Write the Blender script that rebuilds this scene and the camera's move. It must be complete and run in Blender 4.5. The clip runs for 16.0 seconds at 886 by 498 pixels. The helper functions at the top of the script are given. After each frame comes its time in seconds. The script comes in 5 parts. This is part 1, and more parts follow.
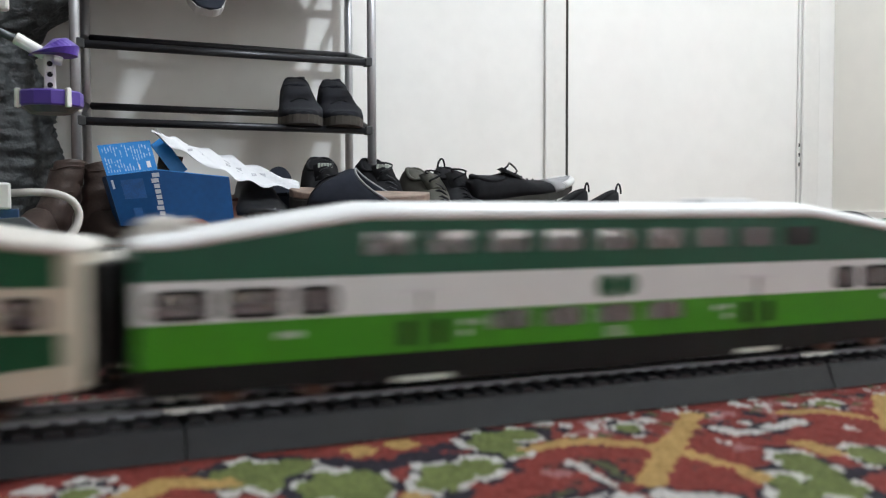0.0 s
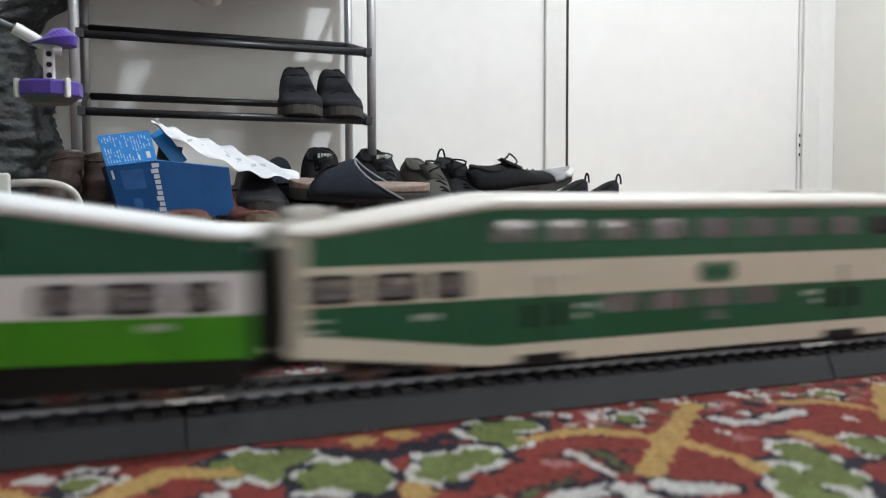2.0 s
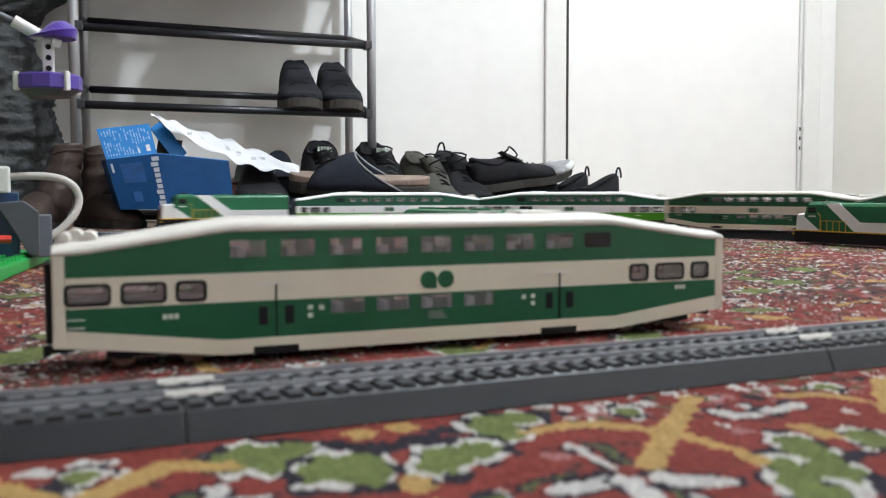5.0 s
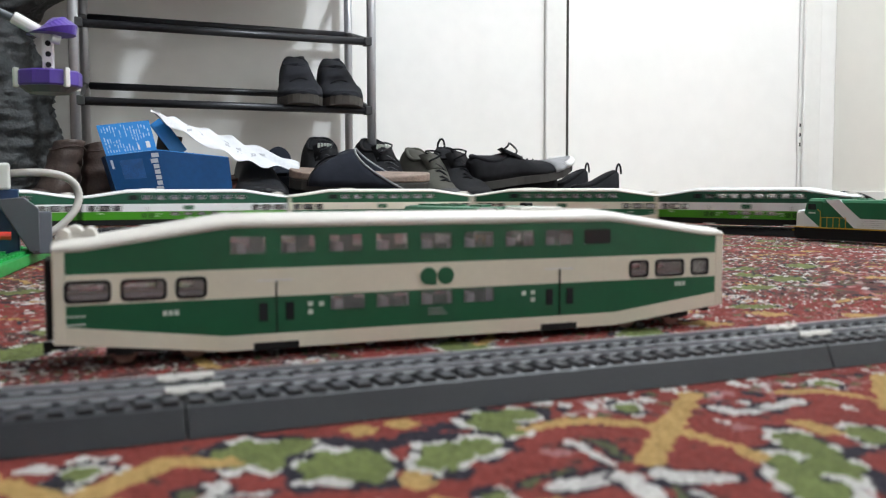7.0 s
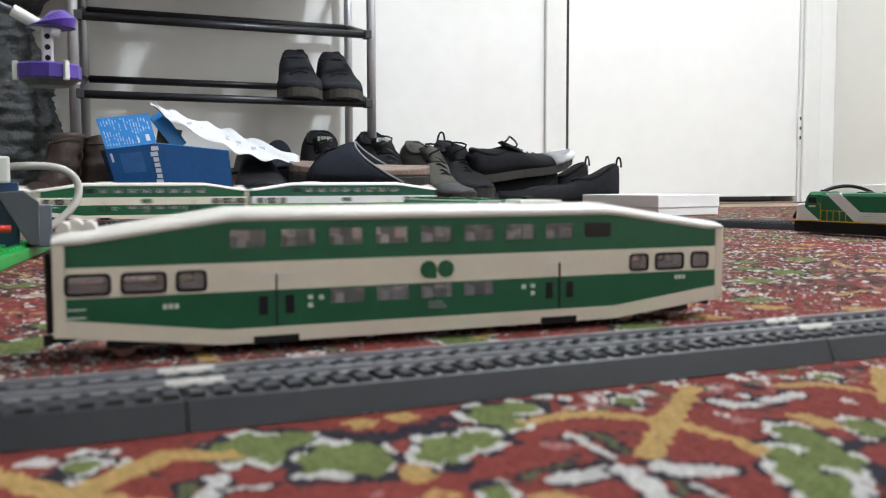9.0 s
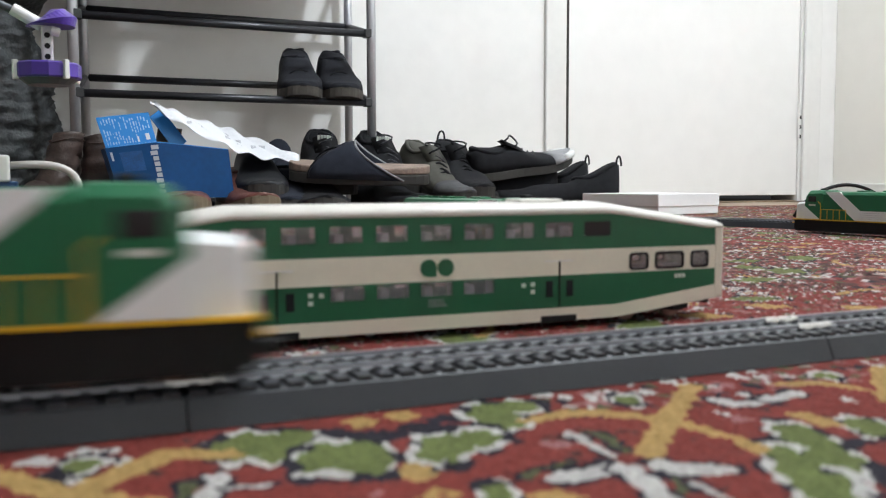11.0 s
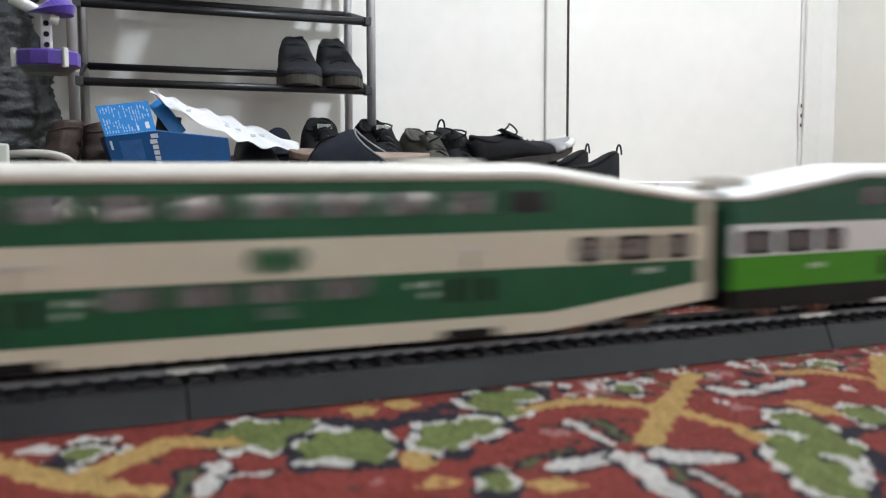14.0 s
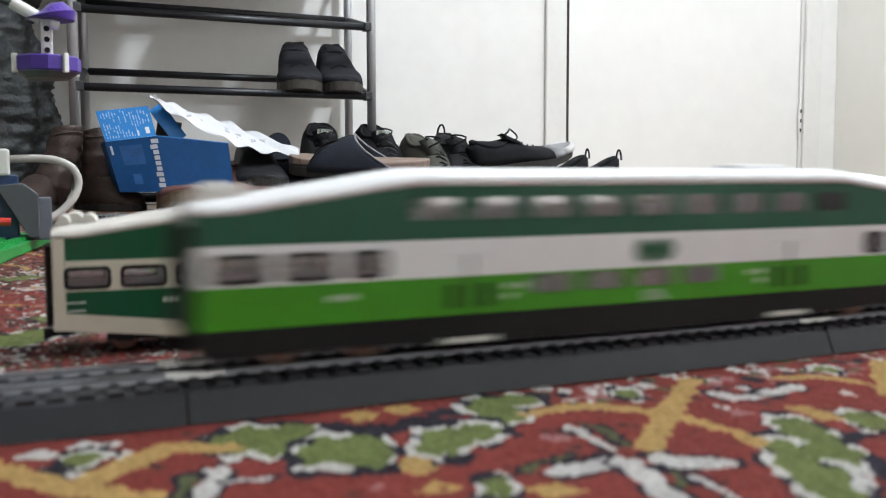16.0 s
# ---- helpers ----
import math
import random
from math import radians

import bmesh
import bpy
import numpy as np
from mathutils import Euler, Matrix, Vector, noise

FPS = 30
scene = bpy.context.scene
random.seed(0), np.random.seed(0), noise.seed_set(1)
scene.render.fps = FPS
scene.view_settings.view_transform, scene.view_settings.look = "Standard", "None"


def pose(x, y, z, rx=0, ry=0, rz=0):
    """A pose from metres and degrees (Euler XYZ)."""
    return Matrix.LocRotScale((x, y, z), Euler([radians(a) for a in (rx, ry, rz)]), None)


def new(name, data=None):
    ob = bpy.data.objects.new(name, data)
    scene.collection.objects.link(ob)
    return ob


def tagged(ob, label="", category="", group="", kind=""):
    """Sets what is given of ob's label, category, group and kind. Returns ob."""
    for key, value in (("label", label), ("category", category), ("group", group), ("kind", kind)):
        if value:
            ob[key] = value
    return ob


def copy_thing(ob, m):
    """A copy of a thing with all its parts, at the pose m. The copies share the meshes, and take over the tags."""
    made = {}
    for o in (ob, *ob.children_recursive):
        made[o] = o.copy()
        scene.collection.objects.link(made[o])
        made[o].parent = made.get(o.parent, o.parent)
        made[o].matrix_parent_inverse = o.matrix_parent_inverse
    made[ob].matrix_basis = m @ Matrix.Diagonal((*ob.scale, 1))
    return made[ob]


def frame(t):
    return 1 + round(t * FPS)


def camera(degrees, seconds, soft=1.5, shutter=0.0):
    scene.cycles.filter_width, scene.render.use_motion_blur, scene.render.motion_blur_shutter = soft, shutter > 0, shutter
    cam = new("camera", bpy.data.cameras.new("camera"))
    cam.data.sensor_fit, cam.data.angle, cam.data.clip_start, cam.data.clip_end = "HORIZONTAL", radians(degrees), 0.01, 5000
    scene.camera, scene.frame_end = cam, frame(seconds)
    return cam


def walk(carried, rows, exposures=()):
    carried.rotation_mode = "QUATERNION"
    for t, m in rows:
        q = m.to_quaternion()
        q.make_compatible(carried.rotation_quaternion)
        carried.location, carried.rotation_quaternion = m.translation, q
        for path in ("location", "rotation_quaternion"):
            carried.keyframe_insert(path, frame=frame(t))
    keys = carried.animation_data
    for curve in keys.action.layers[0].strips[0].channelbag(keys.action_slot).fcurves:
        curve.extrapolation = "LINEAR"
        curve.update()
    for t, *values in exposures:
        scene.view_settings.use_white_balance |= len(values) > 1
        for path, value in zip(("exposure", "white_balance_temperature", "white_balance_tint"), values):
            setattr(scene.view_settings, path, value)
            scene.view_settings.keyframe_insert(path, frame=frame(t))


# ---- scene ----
# Room axes: x along the door wall and the track, y into the room, z up.
cam = camera(52.0, 16.0, soft=1.15, shutter=0.7)
cam.data.dof.use_dof, cam.data.dof.focus_distance, cam.data.dof.aperture_fstop = True, 1.5, 20.0
TILT = ((0, -2.46), (0.5, -2.59), (1, -2.93), (1.5, -2.98), (2, -3.06), (2.5, -3.17), (3, -3.2), (3.5, -3.18), (4, -3.3), (5, -3.48),
        (6.5, -3.66), (7, -3.7), (7.5, -3.9), (7.6, -3.8), (7.7, -4.1), (7.8, -4.22), (7.9, -4.6), (8, -4.4), (8.1, -4.25), (8.2, -4.12), (8.5, -4.1), (9, -4.12), (10.2, -4.18), (11.5, -4.22), (12, -4.40),
        (12.5, -4.42), (13, -4.45), (13.5, -4.53), (14, -4.9), (14.5, -5.06), (15, -4.79), (15.5, -4.62), (16, -4.58))
walk(cam, [(t, pose(0, 0, 0.065, 90 + p, 0.15, -24)) for t, p in TILT],
     [(0, -0.24), (2.5, -0.20), (3.1, -0.12), (3.6, -0.05), (9.2, -0.02), (11.5, -0.10), (16, -0.08)])

# ---- light: one ceiling lamp and the dim bounce of the room
world = bpy.data.worlds.new("world")
scene.world = world
world.use_nodes = True
world.node_tree.nodes["Background"].inputs[0].default_value = (0.9, 0.95, 1.0, 1)
world.node_tree.nodes["Background"].inputs[1].default_value = 0.03
LAMP = (1.36, 0.46, 2.20)
lamp_data = bpy.data.lights.new("ceiling_lamp_light", "POINT")
lamp_data.shadow_soft_size, lamp_data.energy, lamp_data.color = 0.09, 156, (0.87, 0.95, 1.03)
lamp_light = new("ceiling_lamp_light", lamp_data)
lamp_light.matrix_world = pose(*LAMP)


# ---- materials
def shader(name, color, rough=0.5, metal=0.0, vary=0.08, scale=40.0, bump=0.0, bump_scale=200.0, coat=0.0, trans=0.0, spec=0.5):
    """Principled surface with two scales of tone variation and fine relief."""
    m = bpy.data.materials.new(name)
    m.use_nodes = True
    nt, b = m.node_tree, m.node_tree.nodes["Principled BSDF"]
    b.inputs["Roughness"].default_value, b.inputs["Metallic"].default_value = rough, metal
    b.inputs["Coat Weight"].default_value, b.inputs["Transmission Weight"].default_value = coat, trans
    b.inputs["Specular IOR Level"].default_value = spec
    tc = nt.nodes.new("ShaderNodeTexCoord")
    tones = []
    for s in (scale, scale * 7.3):
        n = nt.nodes.new("ShaderNodeTexNoise")
        n.inputs["Scale"].default_value, n.inputs["Detail"].default_value = s, 4
        nt.links.new(tc.outputs["Object"], n.inputs["Vector"])
        tones.append(n)
    add = nt.nodes.new("ShaderNodeMath")
    add.operation = "ADD"
    nt.links.new(tones[0].outputs["Fac"], add.inputs[0])
    nt.links.new(tones[1].outputs["Fac"], add.inputs[1])
    mr = nt.nodes.new("ShaderNodeMapRange")
    mr.inputs["From Min"].default_value, mr.inputs["From Max"].default_value = 0.6, 1.4
    mr.inputs["To Min"].default_value, mr.inputs["To Max"].default_value = 1 - vary, 1 + vary
    nt.links.new(add.outputs[0], mr.inputs["Value"])
    mix = nt.nodes.new("ShaderNodeVectorMath")
    mix.operation = "SCALE"
    mix.inputs[0].default_value = color
    nt.links.new(mr.outputs[0], mix.inputs["Scale"])
    nt.links.new(mix.outputs[0], b.inputs["Base Color"])
    rr = nt.nodes.new("ShaderNodeMapRange")
    rr.inputs["To Min"].default_value, rr.inputs["To Max"].default_value = max(rough - 0.12, 0.02), min(rough + 0.12, 1)
    nt.links.new(tones[1].outputs["Fac"], rr.inputs["Value"])
    nt.links.new(rr.outputs[0], b.inputs["Roughness"])
    if bump:
        n = nt.nodes.new("ShaderNodeTexNoise")
        n.inputs["Scale"].default_value, n.inputs["Detail"].default_value = bump_scale, 3
        nt.links.new(tc.outputs["Object"], n.inputs["Vector"])
        bp = nt.nodes.new("ShaderNodeBump")
        bp.inputs["Strength"].default_value, bp.inputs["Distance"].default_value = bump, 0.3 / bump_scale
        nt.links.new(n.outputs["Fac"], bp.inputs["Height"])
        nt.links.new(bp.outputs[0], b.inputs["Normal"])
    return m


WALL = shader("wall_paint", (0.79, 0.78, 0.755), 0.75, vary=0.045, scale=2.5, bump=0.15, bump_scale=350)
WALL_R = shader("side_wall_paint", (0.83, 0.81, 0.75), 0.75, vary=0.03, scale=2.0, bump=0.15, bump_scale=350)
# tone of the unseen west wall, dark to cut the fill on the left
WALL_W = shader("bounce_cut_wall", (0.20, 0.18, 0.165), 0.75, vary=0.05, scale=2.5, bump=0.15, bump_scale=350)
DOOR = shader("door_paint", (0.82, 0.81, 0.785), 0.5, vary=0.035, scale=2.0, bump=0.06, bump_scale=90)
TRIM = shader("trim_paint", (0.75, 0.74, 0.71), 0.45, vary=0.04, scale=6.0)
DARKGAP = shader("dark_recess", (0.03, 0.026, 0.022), 0.9)
WOODFLOOR = shader("hall_floor", (0.28, 0.20, 0.14), 0.5, vary=0.2, scale=8)
CREAM = shader("cream_plastic", (0.72, 0.665, 0.55), 0.38, vary=0.04, scale=60)
WHITE = shader("white_plastic", (0.80, 0.81, 0.82), 0.35, vary=0.03, scale=60)
ROOFW = shader("roof_white_plastic", (0.68, 0.65, 0.60), 0.4, vary=0.05, scale=50)
GREEN = shader("dark_green_plastic", (0.005, 0.096, 0.038), 0.34, vary=0.08, scale=60)
GREEN2 = shader("teal_green_plastic", (0.005, 0.086, 0.045), 0.36, vary=0.08, scale=60)
LOCOG = shader("loco_green_plastic", (0.003, 0.125, 0.047), 0.42, vary=0.08, scale=60)
LIME = shader("lime_green_plastic", (0.046, 0.27, 0.004), 0.36, vary=0.06, scale=60)
BLACK = shader("black_plastic", (0.0045, 0.0045, 0.005), 0.6, vary=0.2, scale=80, spec=0.3)
BROWNW = shader("wheel_metal", (0.22, 0.13, 0.10), 0.45, metal=0.6, vary=0.2, scale=100)
YELLOW = shader("yellow_stripe", (0.70, 0.40, 0.02), 0.4, vary=0.05)
RAIL = shader("rail_steel", (0.36, 0.37, 0.40), 0.38, metal=0.55, vary=0.15, scale=60)
JOINER = shader("bright_rail_joiner", (0.60, 0.59, 0.57), 0.30, metal=0.8, vary=0.1)
BED = shader("roadbed_grey_plastic", (0.0105, 0.012, 0.0165), 0.5, vary=0.16, scale=50, bump=0.1, bump_scale=600)
TIE = shader("tie_grey_plastic", (0.017, 0.019, 0.025), 0.5, vary=0.15, scale=90)
GLASS = shader("clear_window_glass", (0.93, 0.92, 0.92), 0.10, vary=0.02, trans=1.0)
_g = GLASS.node_tree
_thin, _gloss, _mixs, _fr = (_g.nodes.new("ShaderNode" + k) for k in ("BsdfTransparent", "BsdfGlossy", "MixShader", "Fresnel"))
_thin.inputs[0].default_value = (0.93, 0.92, 0.92, 1)
_gloss.inputs["Roughness"].default_value = 0.08
_fr.inputs["IOR"].default_value = 1.6
_g.links.new(_fr.outputs[0], _mixs.inputs[0])
_g.links.new(_thin.outputs[0], _mixs.inputs[1])
_g.links.new(_gloss.outputs[0], _mixs.inputs[2])
# white diffuse share painted in so the panes look brighter, as if lit
_haze, _brighten = _g.nodes.new("ShaderNodeBsdfDiffuse"), _g.nodes.new("ShaderNodeMixShader")
_haze.inputs[0].default_value = (0.80, 0.78, 0.80, 1)
_brighten.inputs[0].default_value = 0.13
_g.links.new(_mixs.outputs[0], _brighten.inputs[1])
_g.links.new(_haze.outputs[0], _brighten.inputs[2])
_g.links.new(_brighten.outputs[0], _g.nodes["Material Output"].inputs["Surface"])
DARKGLASS = shader("dark_window_glass", (0.02, 0.02, 0.022), 0.08, vary=0.05)
SEAT = shader("coach_seats_plastic", (0.72, 0.70, 0.74), 0.6, vary=0.15)
MARK = shader("pale_lettering", (0.62, 0.66, 0.60), 0.5)
TUBE = shader("grey_steel_tube", (0.42, 0.42, 0.44), 0.33, metal=0.55, vary=0.06, scale=30)
TUBEB = shader("black_steel_tube", (0.022, 0.023, 0.028), 0.38, metal=0.3, vary=0.15, scale=30)
JOINTB = shader("black_joint_plastic", (0.02, 0.02, 0.022), 0.5)
LEATHERB = shader("black_shoe_leather", (0.010, 0.011, 0.014), 0.55, vary=0.3, scale=60, bump=0.3, bump_scale=500)
FABRICB = shader("black_shoe_fabric", (0.009, 0.009, 0.011), 0.9, vary=0.4, scale=80, bump=0.6, bump_scale=700, spec=0.25)
FABRICN = shader("navy_grey_fabric", (0.015, 0.018, 0.028), 0.9, vary=0.3, scale=60, bump=0.5, bump_scale=700, spec=0.3)
FABRICK = shader("worn_black_navy_fabric", (0.011, 0.012, 0.017), 0.85, vary=0.45, scale=45, bump=0.6, bump_scale=350, spec=0.3)
FABRICG = shader("grey_shoe_fabric", (0.27, 0.27, 0.28), 0.85, vary=0.2, scale=60, bump=0.4, bump_scale=800)
FABRICD = shader("dark_grey_mesh_fabric", (0.055, 0.055, 0.058), 0.85, vary=0.3, scale=60, bump=0.6, bump_scale=500)
FABRICO = shader("olive_shoe_fabric", (0.05, 0.048, 0.038), 0.8, vary=0.25, scale=60, bump=0.4, bump_scale=800)
SOLED = shader("dark_rubber_sole", (0.035, 0.033, 0.03), 0.7, vary=0.2, scale=60)
SOLEG = shader("grey_brown_sole", (0.065, 0.058, 0.050), 0.75, vary=0.25, scale=70)
SOLET = shader("tan_rubber_sole", (0.16, 0.125, 0.080), 0.7, vary=0.2, scale=60)
SOLEW = shader("white_foam_sole", (0.62, 0.62, 0.61), 0.6, vary=0.08, scale=60)
BROWNL = shader("brown_leather", (0.056, 0.037, 0.031), 0.5, vary=0.35, scale=25, bump=0.5, bump_scale=220)
REDL = shader("red_brown_leather", (0.13, 0.045, 0.032), 0.42, vary=0.25, scale=25, bump=0.3, bump_scale=300)
INSOLE = shader("worn_tan_insole", (0.25, 0.185, 0.15), 0.7, vary=0.45, scale=35)
BOXBLUE = shader("blue_printed_card", (0.003, 0.050, 0.160), 0.5, vary=0.18, scale=14, spec=0.25)
BOXCYAN = shader("light_blue_card", (0.015, 0.22, 0.60), 0.42, vary=0.06, scale=20)
BOXIN = shader("brown_card_inside", (0.10, 0.085, 0.075), 0.85, vary=0.1, scale=40)
PAPER = shader("white_paper", (0.71, 0.72, 0.75), 0.7, vary=0.03, scale=20)
PRINT = shader("pale_blue_print", (0.42, 0.56, 0.74), 0.6, vary=0.1)
INK = shader("grey_print", (0.45, 0.46, 0.5), 0.8)
CARDW = shader("white_card", (0.76, 0.76, 0.76), 0.6, vary=0.03, scale=20)
PURPLE = shader("purple_toy_plastic", (0.075, 0.035, 0.30), 0.33, vary=0.06, scale=30)
TOYW = shader("white_toy_plastic", (0.72, 0.71, 0.69), 0.35, vary=0.04, scale=40)
TOYG = shader("grey_toy_plastic", (0.075, 0.083, 0.10), 0.4, vary=0.06, scale=40)
TOYGL = shader("light_grey_toy_plastic", (0.135, 0.15, 0.185), 0.4, vary=0.06, scale=40)
TOYB = shader("blue_toy_plastic", (0.012, 0.05, 0.13), 0.35, vary=0.06, scale=40)
TOYGREEN = shader("green_toy_plastic", (0.012, 0.30, 0.06), 0.35, vary=0.06, scale=40)
TOYO = shader("orange_toy_plastic", (0.80, 0.16, 0.02), 0.35)
TOYR = shader("red_toy_plastic", (0.5, 0.03, 0.02), 0.35)
HOSE = shader("white_hose_plastic", (0.48, 0.46, 0.43), 0.45, vary=0.06, scale=40)
BAG = shader("black_quilted_fabric", (0.020, 0.023, 0.025), 0.6, vary=0.9, scale=38, bump=1.0, bump_scale=90)
GLOW = bpy.data.materials.new("lamp_diffuser")
GLOW.use_nodes = True
GLOW.node_tree.nodes["Principled BSDF"].inputs["Emission Color"].default_value = (1, 0.97, 0.92, 1)
GLOW.node_tree.nodes["Principled BSDF"].inputs["Emission Strength"].default_value = 6


# ---- mesh helpers
def link(name, bm, material, parent=None, label="", smooth=False, bevel=0.0):
    bmesh.ops.recalc_face_normals(bm, faces=bm.faces)
    me = bpy.data.meshes.new(name)
    if smooth:
        for f in bm.faces:
            f.smooth = True
    bm.to_mesh(me)
    bm.free()
    me.materials.append(material)
    ob = new(name, me)
    if parent:
        ob.parent = parent
    if bevel:
        md = ob.modifiers.new("bevel", "BEVEL")
        md.width, md.segments, md.limit_method = bevel, 2, "ANGLE"
    if label:
        ob["label"] = label
    return ob


part = link


def thing(name, label, category, m=None, group="", kind=""):
    ob = new(name)
    ob.empty_display_size = 0.02
    if m is not None:
        ob.matrix_basis = m
    return tagged(ob, label, category, group, kind)


def add_box(bm, x0, x1, y0, y1, z0, z1, m=None):
    vs = [bm.verts.new((x, y, z)) for x in (x0, x1) for y in (y0, y1) for z in (z0, z1)]
    if m is not None:
        for v in vs:
            v.co = m @ v.co
    for q in ((0, 1, 3, 2), (4, 6, 7, 5), (0, 4, 5, 1), (2, 3, 7, 6), (0, 2, 6, 4), (1, 5, 7, 3)):
        bm.faces.new([vs[i] for i in q])


def box(x0, x1, y0, y1, z0, z1, m=None):
    bm = bmesh.new()
    add_box(bm, x0, x1, y0, y1, z0, z1, m)
    return bm


def add_tube(bm, points, r, seg=10, cap=True):
    pts = [Vector(p) for p in points]
    rings, up = [], None
    for i, p in enumerate(pts):
        d = (pts[min(i + 1, len(pts) - 1)] - pts[max(i - 1, 0)]).normalized()
        if up is None:
            up = Vector((0, 0, 1)) if abs(d.z) < 0.9 else Vector((1, 0, 0))
        a = d.cross(up).normalized()
        up = a.cross(d).normalized()
        rad = r[i] if isinstance(r, (list, tuple)) else r
        rings.append([bm.verts.new(p + (a * math.cos(k * 2 * math.pi / seg) + up * math.sin(k * 2 * math.pi / seg)) * rad) for k in range(seg)])
    for q, s in zip(rings, rings[1:]):
        for k in range(seg):
            bm.faces.new((q[k], q[(k + 1) % seg], s[(k + 1) % seg], s[k]))
    if cap:
        bm.faces.new(rings[0])
        bm.faces.new(rings[-1])


def tube(points, r, seg=10):
    bm = bmesh.new()
    add_tube(bm, points, r, seg)
    return bm


def eased(points, n=5):
    """A smooth line through the points given."""
    p = [Vector(q) for q in points]
    p = [p[0] * 2 - p[1]] + p + [p[-1] * 2 - p[-2]]
    out = []
    for a, b, c, d in zip(p, p[1:], p[2:], p[3:]):
        for k in range(n):
            t = k / n
            out.append(0.5 * (2 * b + (c - a) * t + (2 * a - 5 * b + 4 * c - d) * t * t + (3 * b - 3 * c + d - a) * t ** 3))
    return out + [p[-2]]


def add_disc(bm, c, axis, r, thick, seg=16):
    c, ax = Vector(c), Vector(axis).normalized()
    add_tube(bm, (c - ax * thick / 2, c + ax * thick / 2), r, seg)


def add_prism(bm, outline, y0, y1):
    """Solid from an outline in x and z, from y0 to y1."""
    a = [bm.verts.new((x, y0, z)) for x, z in outline]
    b = [bm.verts.new((x, y1, z)) for x, z in outline]
    bm.faces.new(a)
    bm.faces.new(b)
    n = len(a)
    for i in range(n):
        bm.faces.new((a[i], a[(i + 1) % n], b[(i + 1) % n], b[i]))


def loft(sections, cap=True):
    """Skin through rings of equal count."""
    bm = bmesh.new()
    rings = [[bm.verts.new(p) for p in s] for s in sections]
    n = len(rings[0])
    for q, s in zip(rings, rings[1:]):
        for k in range(n):
            bm.faces.new((q[k], q[(k + 1) % n], s[(k + 1) % n], s[k]))
    if cap:
        bm.faces.new(rings[0])
        bm.faces.new(rings[-1])
    return bm


# ---- the room
WY = 2.32          # face of the door wall
RX = 2.50          # face of the side wall
LX, BY, CEIL = -1.30, -1.30, 2.40
DX0, DX1, DZ = 1.430, 2.338, 2.03


def structure(name, bm, material, label, bevel=0.0):
    return tagged(link(name, bm, material, bevel=bevel), label, "wall" if "wall" in name else name.split("_")[0], kind="structure")


bm = bmesh.new()
add_box(bm, LX - 0.12, DX0 - 0.004, WY, WY + 0.12, 0, CEIL)
add_box(bm, DX1 + 0.004, RX + 0.12, WY, WY + 0.12, 0, CEIL)
add_box(bm, DX0 - 0.004, DX1 + 0.004, WY, WY + 0.12, DZ + 0.006, CEIL)
structure("wall_north", bm, WALL, "off-white painted wall with a door opening")
structure("wall_east", box(RX, RX + 0.12, BY, WY - 0.002, 0, CEIL), WALL_R, "cream painted side wall")
# unseen wall, darkened to weaken bounced light on the left
structure("wall_west", box(LX - 0.12, LX, BY, WY - 0.002, 0, CEIL), WALL_W, "unseen west wall, darkened to cut bounced light")
structure("wall_south", box(LX - 0.12, RX + 0.12, BY - 0.12, BY, 0, CEIL), WALL, "off-white painted wall behind the camera")
structure("ceiling", box(LX - 0.12, RX + 0.12, BY - 0.12, WY + 1.2, CEIL + 0.002, CEIL + 0.1), WALL, "white painted ceiling")
structure("floor", box(LX - 0.12, RX + 0.12, BY - 0.12, WY + 1.2, -0.12, -0.003), WOODFLOOR, "brown floor under the carpet and in the hall")
structure("wall_hall", box(LX, RX + 0.12, WY + 1.2, WY + 1.3, 0, CEIL), DARKGAP, "dark hall beyond the door")

# door, its frame, gap and hinges
door = thing("door_1", "white painted door with a dark gap at its edges, closed", "door", kind="structure")
part("leaf", box(DX0 + 0.013, DX1 + 0.0025, WY + 0.006, WY + 0.046, 0.020, DZ), DOOR, door, bevel=0.002)
part("gap_shadow", box(DX0 - 0.003, DX0 + 0.0125, WY + 0.005, WY + 0.045, 0.0, DZ), DARKGAP, door)
for hz in (0.245, 1.05, 1.80):
    hinge = part("hinge", tube(((DX1 + 0.002, WY - 0.003, hz - 0.045), (DX1 + 0.002, WY - 0.003, hz + 0.045)), 0.006, 10), TRIM, door, "white painted hinge")
    for k in range(3):
        part("knuckle_gap", box(DX1 - 0.001, DX1 + 0.004, WY - 0.0098, WY - 0.0035, hz - 0.036 + k * 0.032, hz - 0.024 + k * 0.032), DARKGAP, hinge)
bm = bmesh.new()
add_box(bm, DX0 - 0.075, DX0 - 0.006, WY - 0.014, WY - 0.002, 0, DZ + 0.075)
structure("trim", bm, TRIM, "white painted door frame trim", 0.004)
structure("trim", box(DX1 + 0.012, DX1 + 0.085, WY - 0.014, WY - 0.002, 0, DZ + 0.075), TRIM, "white painted door frame trim", 0.004)
structure("threshold", box(DX0, DX1, WY + 0.0, WY + 0.10, -0.0028, 0.002), WOODFLOOR, "worn brown door threshold", 0.002)
structure("baseboard", box(LX, DX0 - 0.077, WY - 0.012, WY - 0.001, 0, 0.062), TRIM, "white painted baseboard", 0.003)
structure("baseboard", box(RX - 0.014, RX - 0.001, BY, WY - 0.002, 0, 0.058), TRIM, "white painted baseboard", 0.003)

# ceiling lamp
lamp = thing("ceiling_lamp", "round white ceiling lamp, lit", "lamp", pose(LAMP[0], LAMP[1], 2.356))
part("rim", tube(((0, 0, 0.012), (0, 0, 0.042)), 0.23, 40), TRIM, lamp)
